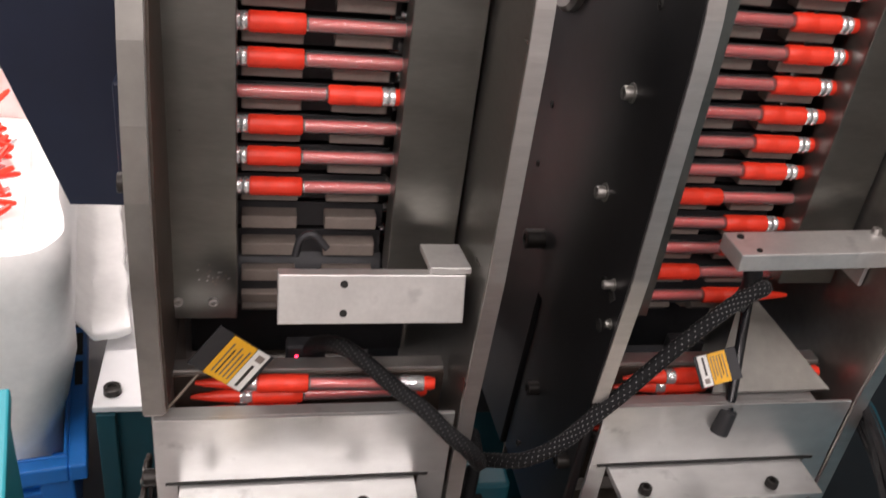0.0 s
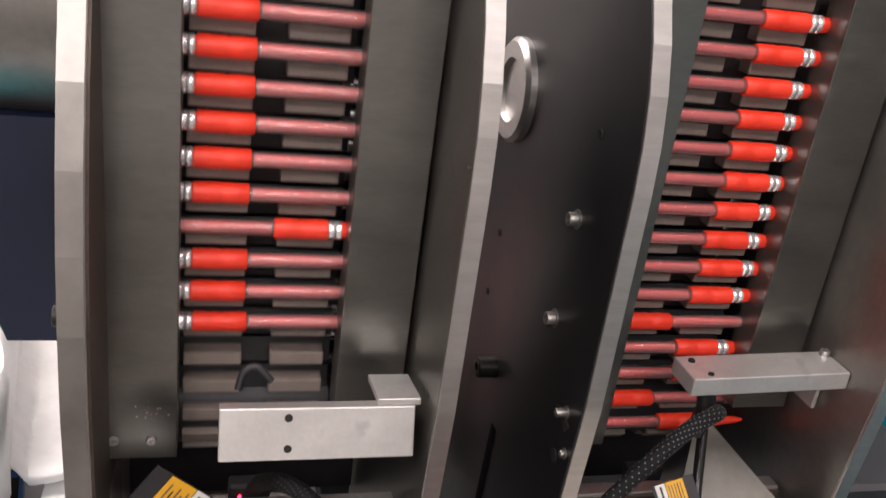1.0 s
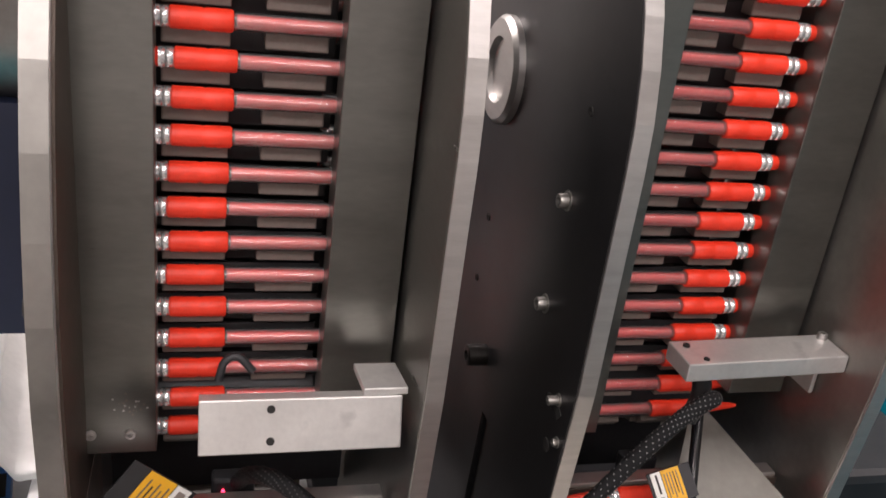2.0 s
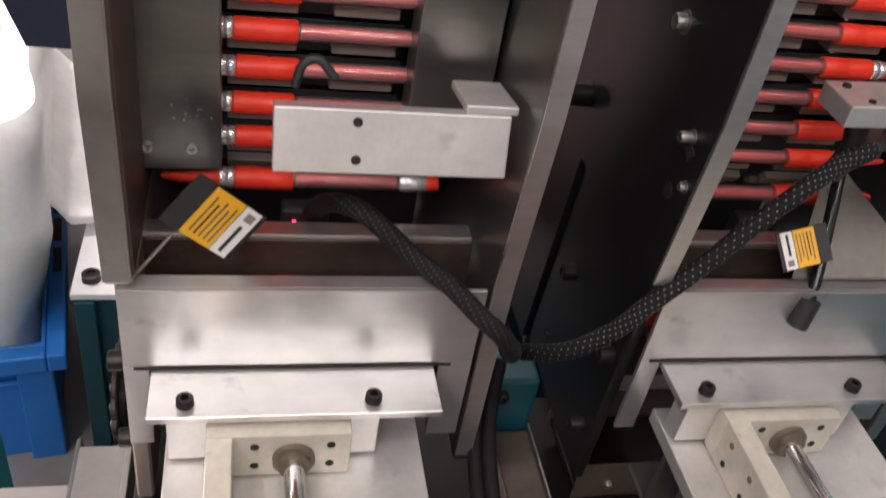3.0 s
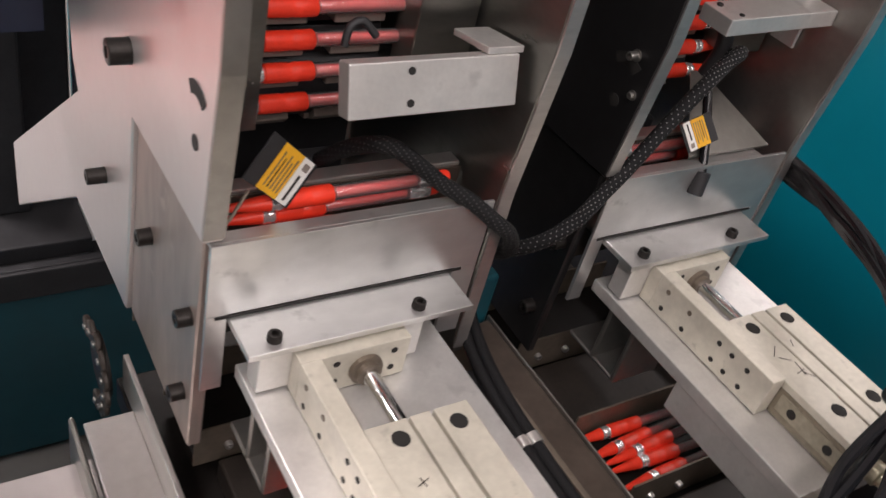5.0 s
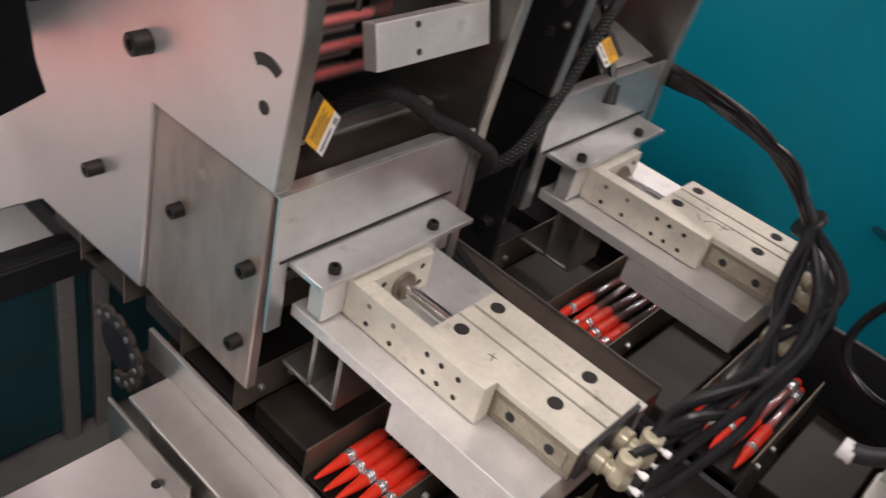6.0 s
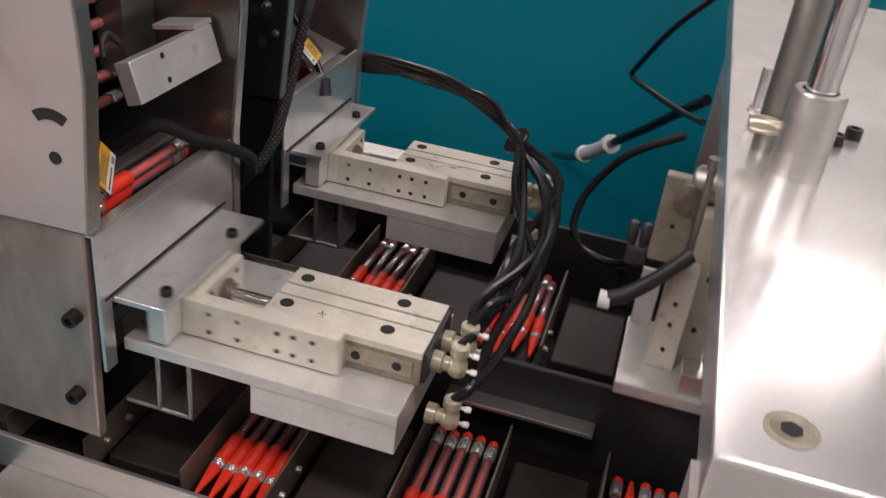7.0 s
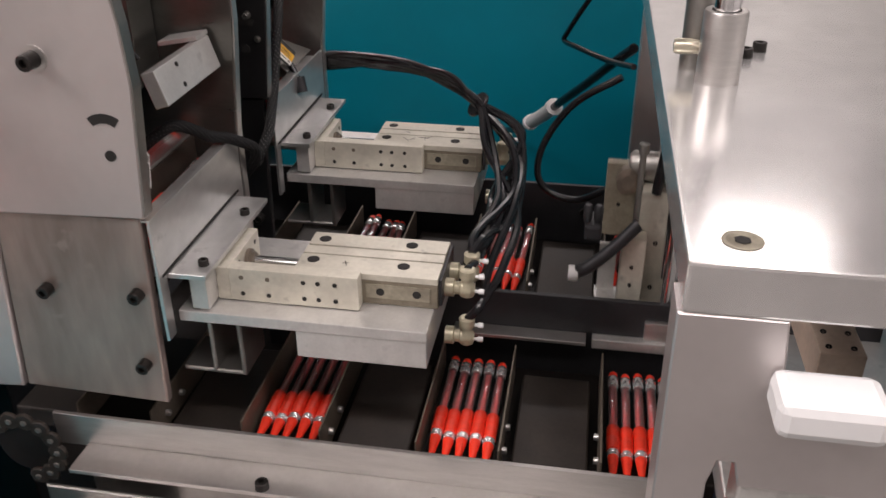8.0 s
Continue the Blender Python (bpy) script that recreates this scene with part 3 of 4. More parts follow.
def loop_pose(q, out=0.0):
    """The place on the chain's loop, q slots above the lower end of its front, and out metres off the chain."""
    d = (q * STEP) % LOOP
    r = LOOP_R + out
    if d < STRAIGHT:
        return pose(0, LOOP_Y - r, LOOP_Z0 + d)
    d -= STRAIGHT
    if d < math.pi * LOOP_R:
        a = d / LOOP_R
        return pose(0, LOOP_Y - r * math.cos(a), LOOP_Z1 + r * math.sin(a), -math.degrees(a))
    d -= math.pi * LOOP_R
    if d < STRAIGHT:
        return pose(0, LOOP_Y + r, LOOP_Z1 - d, -180)
    a = (d - STRAIGHT) / LOOP_R
    return pose(0, LOOP_Y + r * math.cos(a), LOOP_Z0 - r * math.sin(a), -180 - math.degrees(a))


def slat_mesh():
    bm = bmesh.new()
    add_box(bm, -0.041, -0.007, 0.004, 0.016, -0.0045, 0.0045, 0.001)
    add_box(bm, 0.010, 0.043, 0.004, 0.016, -0.0045, 0.0045, 0.001)
    return to_mesh("slat", bm, SLAT)


PEN_D = 0.0118
BUCKET = 0.152          # from bucket to bucket
REST_Y = 0.175          # the bucket that waits under the pocket
MOVES = [(t0 + 0.12, t0 + 0.70) for t0 in T_OPEN]


def bucket_shift(t):
    """How far the bucket chain has gone since the start, in metres."""
    f = [min(1.0, max(0.0, (t - a) / (b - a))) for a, b in MOVES[1:]]
    return -BUCKET * sum(q * q * (3 - 2 * q) for q in f)


def bucket_times():
    ts = [0.0]
    for a, b in MOVES[1:]:
        for f in (0.0, 0.25, 0.5, 0.75, 1.0):
            t = a + (b - a) * f
            if t < 8.0:
                ts.append(t)
    return ts + [8.0]


def nest(i):
    """Where the i-th pen of five lies in a bucket, from its middle."""
    return (-2 + i) * PEN_D * 0.98, 0.001 * ((i * 7) % 3)


KEYED = []


def feed(ox, flip, rng):
    """The chain with its slats, the pens on it, in the pocket and in the buckets, with their ways."""
    turn = pose(0, 0, 0, 0, 0, 180) if flip else Matrix.Identity(4)
    base = Matrix.Translation((ox, 0, 0))
    me = slat_mesh()
    carrier = to_mesh("carrier", box(-0.046, 0.048, 0.0155, 0.019, -0.0085, 0.0085, 0.0005), BLACK_STEEL)
    unit, first = (1, 0) if flip else (0, 4)
    times = chain_times(unit)
    for k in range(SLATS):
        s = thing("chain_slat", "grey plastic slat of the feeder chain", "slat", (0, 0, 0), "chain slats")
        part("bar", me, None, s)
        part("carrier", carrier, None, s, "dark chain carrier")
        KEYED.append((s, [(t, base @ loop_pose(k - chain_at(t, unit) - 0.5)) for t in times]))
    for j in range(first, SLATS - 3):
        back = (j == 7 and not flip) or (j == 4 and flip) or rng.random() < 0.06
        spin = turn @ (pose(0, 0, 0, 0, 0, 180) if back else Matrix.Identity(4)) @ pose(rng.uniform(-0.002, 0.002), 0, 0, rng.uniform(0, 80), 0, 0)
        k, batch = (j - first) % 5, (j - first) // 5
        rows, drop = [], None
        for t in times:
            q = j - chain_at(t, unit)
            if q < -0.75:
                break
            rows.append((t, base @ loop_pose(q, 0.0035) @ spin))
        if len(rows) < len(times):
            t1 = rows[-1][0] + 0.02
            py, pz = 0.1305 + 0.004 * (k % 2), 1.0165 + 0.0115 * k
            here = base @ pose(rng.uniform(-0.004, 0.004), py, pz, 0, 0, rng.uniform(-1.5, 1.5)) @ spin
            start = rows[-1][1].translation
            rows.append((t1 + 0.05, base @ pose(0, start.y * 0.45 + py * 0.55, start.z * 0.45 + pz * 0.55) @ spin))
            rows += [(t1 + 0.09, here), (t1 + 0.125, here)]
            t2 = T_OPEN[batch + 2] + (0.10 if flip else 0.03)
            dy, dz = nest(k)
            if t2 < 7.8:
                rows.append((t2, rows[-1][1]))
                end = spin
                if flip:
                    rows += [(t2 + 0.035 * f, base @ pose(0, 0.14 + 0.02 * f, 1.0 - 0.07 * f, 0, 0, 60 * f) @ spin) for f in (1, 2)]
                    end = pose(rng.uniform(-0.006, 0.006), 0, rng.uniform(0, 0.006), 0, rng.uniform(-6, 6), 180 + rng.uniform(-5, 5)) @ spin
                rows.append((t2 + 0.07 if not flip else t2 + 0.105, base @ pose(0, REST_Y + dy, 0.845 + dz) @ end))
                for t in bucket_times():
                    if t > t2 + 0.11:
                        rows.append((t, base @ pose(0, REST_Y + dy + bucket_shift(t) - bucket_shift(t2), 0.845 + dz) @ end))
            rows = [r for r in rows if r[0] < 7.98] + [(8.0, rows[-1][1] if rows[-1][0] < 7.98 else [r for r in rows if r[0] >= 7.98][0][1])]
        KEYED.append((pen(rows[0][1]), rows))
    # the five that lie in the pocket at the start, and those already in the buckets
    for k in range(5):
        spin = pose(0, 0, 0, rng.uniform(0, 80), 0, 0)
        dy, dz = nest(k)
        py, pz = 0.1305 + 0.004 * (k % 2), 1.0165 + 0.0115 * k
        t2 = T_OPEN[1] + 0.03
        a = base @ pose(0.003 * (k - 2), py, pz, 0, 0, rng.uniform(-2, 2)) @ spin
        rows = [(0.0, a), (t2, a), (t2 + 0.07, base @ pose(0, REST_Y + dy, 0.845 + dz) @ spin)]
        rows += [(t, base @ pose(0, REST_Y + dy + bucket_shift(t) - bucket_shift(t2), 0.845 + dz) @ spin) for t in bucket_times() if t > t2 + 0.07]
        KEYED.append((pen(rows[0][1]), rows))
    for n in range(1, 4):
        for k in range(5):
            wild = 1.0 if flip else 0.12
            spin = pose(rng.uniform(-0.004, 0.004), 0, wild * rng.uniform(0, 0.006), rng.uniform(0, 80), wild * rng.uniform(-6, 6), wild * rng.uniform(-9, 9))
            dy, dz = nest(k)
            KEYED.append((pen(Matrix.Identity(4)), [(t, base @ pose(0, REST_Y - n * BUCKET + dy + bucket_shift(t), 0.845 + dz) @ spin) for t in bucket_times()]))


# ---- bucket conveyor ----
def bucket_proto():
    b = thing("pen_bucket", "steel bucket holding pens on the collating chain, darkened for shade", "bucket", (0, 0, 0), "pen buckets")
    # tray, walls and block hold the lane's shade in their colours
    part("tray", box(-0.072, 0.075, -0.033, 0.033, 0.832, 0.838, 0.0008), LANE_BLACK, b)
    for s in (-1, 1):
        w = part("side_wall", plate_yz([(s * 0.0345 - 0.0008, 0.83), (s * 0.0345 - 0.0008, 0.866), (s * 0.0345 + 0.0008, 0.866), (s * 0.0345 + 0.0008, 0.83)], -0.074, 0.078, 0), BROWN, b, "thin steel side wall")
        for x in (-0.05, -0.02):
            screw(w, (x, s * 0.0355, 0.846), "-y" if s < 0 else "+y", 0.003, 0.004, mat=STEEL)
    part("link_block", box(-0.06, 0.065, 0.044, 0.108, 0.822, 0.842, 0.002), LINK, b, "link block, darkened for the shade between the buckets")
    return b


def conveyor(ox):
    protos = bucket_proto()
    m0 = Matrix.Translation((ox, 0, 0))
    for n in range(-5, 4):
        b = protos if n == -5 else copy_thing(protos, Matrix.Identity(4))
        KEYED.append((b, [(t, m0 @ pose(0, REST_Y - n * BUCKET + bucket_shift(t), 0)) for t in bucket_times()]))


def conveyor_frame():
    # bed blackened in colour for the shade under the buckets
    solid("conveyor_bed", box(-0.098, 0.42, -1.3, 0.25, 0.79, 0.815, 0.002), LANE_BLACK, "steel bed under the pen buckets, black for the shade there", "conveyor", kind="structure")
    r = thing("guide_rail", "dull steel angle rail along the bucket conveyor", "rail", (0, 0, 0))
    part("web", box(-0.1025, -0.0985, -0.30, 0.213, 0.846, 0.8785, 0.0006), STEEL, r)
    part("flange", box(-0.136, -0.1025, -0.30, 0.185, 0.846, 0.850, 0.0006), STEEL, r)
    part("leg", box(-0.128, -0.11, -0.30, 0.17, 0.76, 0.846, 0.001), DARK_STEEL, r)
    for y in (0.02, -0.12):
        screw(r, (-0.13, y, 0.850), "+z", 0.0055, 0.007)
    m = thing("lane_divider", "dark steel strip between the two bucket lanes", "rail", (0, 0, 0))
    part("web", box(0.110, 0.116, -0.5, 0.10, 0.815, 0.905, 0.0008), BLACK_STEEL, m)
    part("flange", box(0.092, 0.110, -0.23, -0.10, 0.862, 0.866, 0.0006), STEEL, m)
    f = thing("guide_rail", "dark steel rail on the far edge of the conveyor", "rail", (0, 0, 0))
    part("web", box(0.392, 0.398, -0.6, 0.42, 0.815, 0.895, 0.0008), BLACK_STEEL, f)
    part("flange", box(0.398, 0.42, -0.6, 0.42, 0.870, 0.874, 0.0006), BLACK_STEEL, f)
    for y in (-0.45, -0.22, 0.02):
        screw(f, (0.392, y, 0.86), "-x", 0.005, 0.005)
    # bars between the two feeders
    b = thing("frame_bar", "long oiled brown steel bar of the machine frame", "bar", (0, 0, 0))
    part("bar", box(0.1225, 0.1475, -0.085, 0.132, 0.880, 0.9165, 0.001), DARK_BROWN, b)
    part("pale_edge", box(0.1180, 0.1225, -0.085, 0.132, 0.885, 0.918, 0.0008), BROWN, b, "worn pale edge strip")
    part("far_edge", box(0.1475, 0.1490, -0.085, 0.135, 0.875, 0.9195, 0.0004), DARK_STEEL, b, "thin steel edge")
    for x, rad in ((0.0995, 0.0042), (0.108, 0.0048)):
        c = thing("braided_cable", "black sleeved cable running down between the feeders", "cable", (0, 0, 0), "sleeved cables")
        part("sleeve", hose([(x + 0.016, 0.150, 0.962), (x + 0.006, 0.118, 0.944), (x + 0.001, 0.075, 0.931), (x, 0.02, 0.924), (x - 0.001, -0.05, 0.921), (x - 0.004, -0.12, 0.917)], rad, 10), BRAID, c)
        part("clamp_ring", hose([(x, 0.022, 0.9242), (x, 0.014, 0.9236)], rad * 1.2, 10), STEEL, c)
    base = thing("machine_base", "dark painted machine base cabinet under the conveyor", "machine base", (0, 0, 0))
    part("cabinet", box(-0.10, 0.40, -1.3, 0.20, 0.0, 0.79, 0.004), NAVY, base)
    for y in (-0.9, -0.2):
        part("door_panel", box(-0.104, -0.10, y, y + 0.38, 0.1, 0.7, 0.002), NAVY, base)


# ---- the discharge press across the conveyor ----
def press():
    p = thing("press_table", "thick bright aluminium press table on a grey leg", "machine", (0, 0, 0))
    top = part("top_plate", box(-0.232, 0.62, -0.80, -0.268, 1.113, 1.143, 0.002), PRESS, p, "worn bright aluminium top plate with reflections in its mottling")
    cb = part("counterbore", lathe([(0.0108, 1.1432), (0.0108, 1.1436), (0.0085, 1.1437), (0.008, 1.1433), (0.0, 1.1433)], "z", (-0.205, -0.297, 0), 24), GRIMY, top, "stained counterbored screw hole")
    part("socket", lathe([(0.0046, 1.1434), (0.0046, 1.1438), (0.0, 1.1438)], "z", (-0.205, -0.297, 0), 6), HOLE, cb)
    part("leg", plate_yz([(-0.272, 0.55), (-0.266, 1.113), (-0.322, 1.113), (-0.327, 1.060), (-0.333, 1.044), (-0.60, 1.046), (-0.60, 1.0), (-0.313, 1.0), (-0.309, 1.017), (-0.300, 1.017), (-0.296, 1.0), (-0.300, 0.55)], -0.2315, -0.20), PLATE, p, "flat grey leg plate with a side apron and a notch")
    part("leg", box(0.5, 0.53, -0.325, -0.275, 0.0, 1.113, 0.0015), PLATE, p)
    # white colour replaces the glare of light reflected off this block
    part("lower_block", box(-0.266, -0.2316, -0.371, -0.3165, 1.064, 1.0865, 0.006), WHITE, p, "rounded block, white for the light it reflects")
    part("lower_plate", box(-0.199, 0.4, -0.80, -0.335, 0.86, 0.885, 0.002), ALU_MATT, p)
    part("front_apron", box(-0.2285, -0.203, -0.60, -0.314, 0.86, 0.9985, 0.002), ALU_MATT, p)
    perf = part("perforated_bar", box(-0.118, 0.25, -0.406, -0.376, 0.99, 1.02, 0.001), TAN, p, "brown bar with rows of holes")
    for i in range(8):
        for y in (-0.399, -0.383):
            screw(perf, (-0.11 + i * 0.018, y, 1.02), "+z", 0.002, 0.0004, "hole", HOLE)
    c = part("shaft_collar", lathe([(0.0165, 1.143), (0.0165, 1.196), (0.0155, 1.198), (0.011, 1.198), (0.0108, 1.193)], "z", (0.061, -0.310, 0), 28), STEEL, p, "steel shaft collar")
    part("shaft", lathe([(0.0095, 1.19), (0.0095, 1.60)], "z", (0.061, -0.310, 0), 24), CHROME, c, "polished shaft")
    part("guide_post", lathe([(0.0125, 1.143), (0.0125, 1.30), (0.011, 1.302)], "z", (0.097, -0.296, 0), 24), DARK_STEEL, p, "dull steel guide post")
    part("guide_tube", hose([(0.10, -0.292, 1.299), (0.102, -0.29, 1.33), (0.115, -0.29, 1.4), (0.13, -0.29, 1.6)], 0.007), RUBBER, p)
    part("fitting", lathe([(0.005, -0.276), (0.0062, -0.279), (0.0062, -0.288), (0.005, -0.296)], "y", (0.076, 0, 1.165), 16), BRASS, p)
    for x, y in ((0.150, -0.354), (0.13, -0.340), (0.35, -0.36)):
        screw(top, (x, y, 1.143), "+z", 0.006, 0.008)
    solid("press_floor_stand", box(-0.22, 0.55, -0.79, -0.34, 0.0, 0.86, 0.004), NAVY, "dark painted stand of the press", "machine base")


def clamp_arm():
    a = thing("clamp_arm", "small pneumatic clamp with aluminium plates beside the press table", "clamp", (0, 0, 0))
    part("foot_plate", box(0.10, 0.205, -0.325, -0.236, 0.0, 0.011, 0.001), ALU_MATT, a)
    part("side_plate", box(0.196, 0.20, -0.256, -0.238, 0.011, 0.055, 0.0006), ALU_MATT, a)
    part("side_block", box(0.135, 0.155, -0.280, -0.257, 0.011, 0.085, 0.001), CREAM, a)
    part("post", box(0.160, 0.185, -0.315, -0.270, 0.011, 0.116, 0.002), CREAM, a)
    u = part("upper_plate", box(0.188, 0.20, -0.268, -0.238, 0.066, 0.128, 0.001), GRIMY, a)
    for z in (0.076, 0.116):
        part("screw_hole", lathe([(0.002, 0.1876), (0.002, 0.189)], "x", (0, -0.252, z), 10), HOLE, u)
    part("rod", lathe([(0.0055, 0.02), (0.0055, 0.062), (0.0085, 0.063), (0.0085, 0.118)], "z", (0.118, -0.302, 0)), CHROME, a)
    part("rod_nut", box(0.105, 0.131, -0.322, -0.285, 0.011, 0.027, 0.001), STEEL, a)
    part("cylinder", lathe([(0.010, -0.33), (0.012, -0.328), (0.012, -0.262), (0.009, -0.258)], "y", (0.185, 0, 0.128)), DARK_STEEL, a)
    part("clamp_knob", lathe([(0.006, 0.17), (0.011, 0.172), (0.011, 0.184), (0.006, 0.186)], "x", (0, -0.258, 0.118)), BROWN, a)
    part("nozzle", hose([(0.12, -0.215, 0.060), (0.12, -0.228, 0.066), (0.125, -0.25, 0.082), (0.13, -0.27, 0.10)], 0.0055), BLACK_STEEL, a)
    part("nozzle_tip", lathe([(0.004, -0.006), (0.0062, -0.005), (0.0062, 0.004)], "y", (0.12, -0.212, 0.059)), WHITE, a)
    for x, y in ((0.16, -0.285), (0.19, -0.30)):
        part("guide_hose", hose([(x, y, 0.115), (x, y - 0.005, 0.15), (x + 0.03, y - 0.02, 0.19)], 0.005), RUBBER, a)
    part("hose_manifold", box(0.118, 0.152, -0.236, -0.220, 0.088, 0.100, 0.002), BLACK_STEEL, a, "black hose manifold")
    for y in (-0.222, -0.232):
        part("plug", lathe([(0.0035, 0.100), (0.0045, 0.104), (0.0045, 0.112), (0.003, 0.114)], "z", (0.128, y, 0), 10), BLACK_STEEL, a)
    part("spindle", lathe([(0.004, 0.116), (0.004, 0.175), (0.007, 0.176), (0.007, 0.186), (0.004, 0.187), (0.004, 0.21)], "z", (0.172, -0.288, 0), 14), STEEL, a)
    part("spindle", lathe([(0.003, 0.085), (0.003, 0.15), (0.005, 0.151), (0.005, 0.158)], "z", (0.146, -0.268, 0), 12), DARK_STEEL, a)
    for z in (0.03, 0.055, 0.075):
        screw(a, (0.135, -0.268, z), "-x", 0.0018, 0.002)
    for z in (0.04, 0.09):
        screw(a, (0.160, -0.29, z), "-x", 0.0022, 0.002)
    part("push_rod", lathe([(0.005, -0.06), (0.005, 0.0)], "z", (0.14, -0.29, 0)), STEEL, a)
    # the clamp stands taller than wide: stretch everything above the foot
    for ob in a.children:
        if ob.location.length < 1e-6:
            for v in ob.data.vertices:
                v.co.z = v.co.z if v.co.z < 0.0115 else 0.0115 + (v.co.z - 0.0115) * 1.28
    return a


def clamp_rows():
    """It lifts and sinks once a cycle."""
    one = ((-1.017, -0.083), (-0.85, -0.057), (-0.35, -0.028), (-0.15, -0.004), (0.05, 0.0), (0.25, -0.009))
    rows = [(7.35 + CYCLE * k + t, z) for k in range(-5, 2) for t, z in one]
    rows = [r for r in rows if 0.05 < r[0] < 7.9]
    return [(0.0, rows[0][1])] + rows + [(8.0, -0.083)]


# ---- air hoses ----
def air_hoses():
    rng = random.Random(5)
    for i in range(10):
        o = [rng.uniform(-0.009, 0.009) for _ in range(12)]
        h = thing("air_hose", "glossy black air hose looping to the slides", "hose", (0, 0, 0), "air hoses")
        end = (0.012, -0.128, 1.0) if i % 3 == 0 else (-0.014, -0.128, 1.0) if i % 3 == 1 else (0.2745, -0.128, 1.0)
        pts = [(0.41 + o[0], 0.20, 1.022 + o[1]), (0.387, 0.117 + o[2], 1.041 + o[3]), (0.337, 0.008 + o[4], 1.057 + o[5] * 0.7),
               (0.297, -0.061, 1.055 + o[6] * 0.7), (0.257 + o[7] * 0.5, -0.1 + o[7] * 0.4, 1.043 + o[8] * 0.5),
               (0.20 + 2 * o[9], -0.135 + 2 * o[10], 1.020 + 1.3 * o[1]), (0.12 + 2 * o[11], -0.143 + 1.6 * o[0], 1.002 + 1.6 * o[2]), (0.045 + o[5], -0.136 + o[3], 0.998 + o[4]), end]
        if i in (4, 7):
            pts = pts[:-2] + [(0.02, -0.150 + o[3], 0.985), (-0.012, -0.140, 0.968), (-0.014, -0.128, 0.951)]
        if i % 3 == 2:
            pts = pts[:5] + [(0.255 + o[2], -0.155 + o[9], 0.99), (0.262, -0.14, 0.955 + o[3]), end]
        part("tube", hose(pts, 0.0036, 8), RUBBER, h)
    tie = solid("cable_tie", lathe([(0.014, -0.002), (0.0145, 0.0), (0.014, 0.002)], "y", (0, 0, 0), 18), RUBBER, "black cable tie round the air hoses", "cable tie")
    tie.matrix_world = pose(0.257, -0.1, 1.043, 40, 0, 25)
    w = thing("hose_connector", "white inline air hose connector on a black hose", "hose", (0, 0, 0))
    part("hose", hose([(0.935, -0.06, 0.75), (0.80, -0.105, 0.81), (0.679, -0.147, 0.879), (0.60, -0.176, 0.93), (0.52, -0.21, 0.985), (0.45, -0.24, 1.035), (0.40, -0.262, 1.07)], 0.006), RUBBER, w)
    c = part("connector", hose([(0.735, -0.126, 0.846), (0.679, -0.147, 0.879), (0.628, -0.166, 0.912)], 0.0105), WHITE, w, "white plastic connector")
    part("collar", hose([(0.632, -0.1645, 0.9095), (0.624, -0.1675, 0.9145)], 0.013), WHITE, c)
    part("collar", hose([(0.738, -0.125, 0.844), (0.730, -0.128, 0.849)], 0.013), WHITE, c)
    k = thing("air_hose", "thin dark hose with a kink running to the press table", "hose", (0, 0, 0))
    part("tube", hose([(0.40, -0.262, 1.19), (0.47, -0.215, 1.12), (0.535, -0.182, 1.05), (0.545, -0.178, 1.035), (0.50, -0.195, 1.04), (0.43, -0.235, 1.045), (0.36, -0.262, 1.06)], 0.0035), RUBBER, k)
    g = thing("air_hose", "dark rubber hose hanging in a loop", "hose", (0, 0, 0))
    part("tube", hose([(0.28, -0.247, 1.073), (0.29, -0.2, 1.038), (0.29, -0.171, 0.993), (0.285, -0.165, 0.956), (0.28, -0.181, 0.936), (0.27, -0.211, 0.934), (0.25, -0.243, 0.959)], 0.004), RUBBER, g)


def braid(points, r, parent, fleck):
    """A braided sleeve: dark core and light flecks wound round it."""
    part("sleeve", hose(points, r, 12), BRAID, parent)
    pts = smooth_path(points, 16)
    bm, side = bmesh.new(), Vector((0.3, 0.5, 0.8))
    for i in range(1, len(pts) - 1):
        d = (pts[i + 1] - pts[i - 1]).normalized()
        side = (side - d * side.dot(d)).normalized()
        up = d.cross(side)
        for k in range(5):
            w = 2 * math.pi * (k / 5 + (i % 2) * 0.1 + 0.013 * i)
            n = math.cos(w) * side + math.sin(w) * up
            c, e = pts[i] + n * r * 1.02, n.cross(d)
            q = [bm.verts.new(c + d * a * 0.00042 + e * b * 0.00042 + n * h) for a, b, h in ((-1, -1, 0), (1, -1, 0), (1, 1, 0), (-1, 1, 0), (0, 0, 0.0003))]
            for f in ((0, 1, 4), (1, 2, 4), (2, 3, 4), (3, 0, 4)):
                bm.faces.new([q[v] for v in f])
    tagged(part("weave", bm, fleck, parent, "pale flecks of the weave"), kind="stuff")


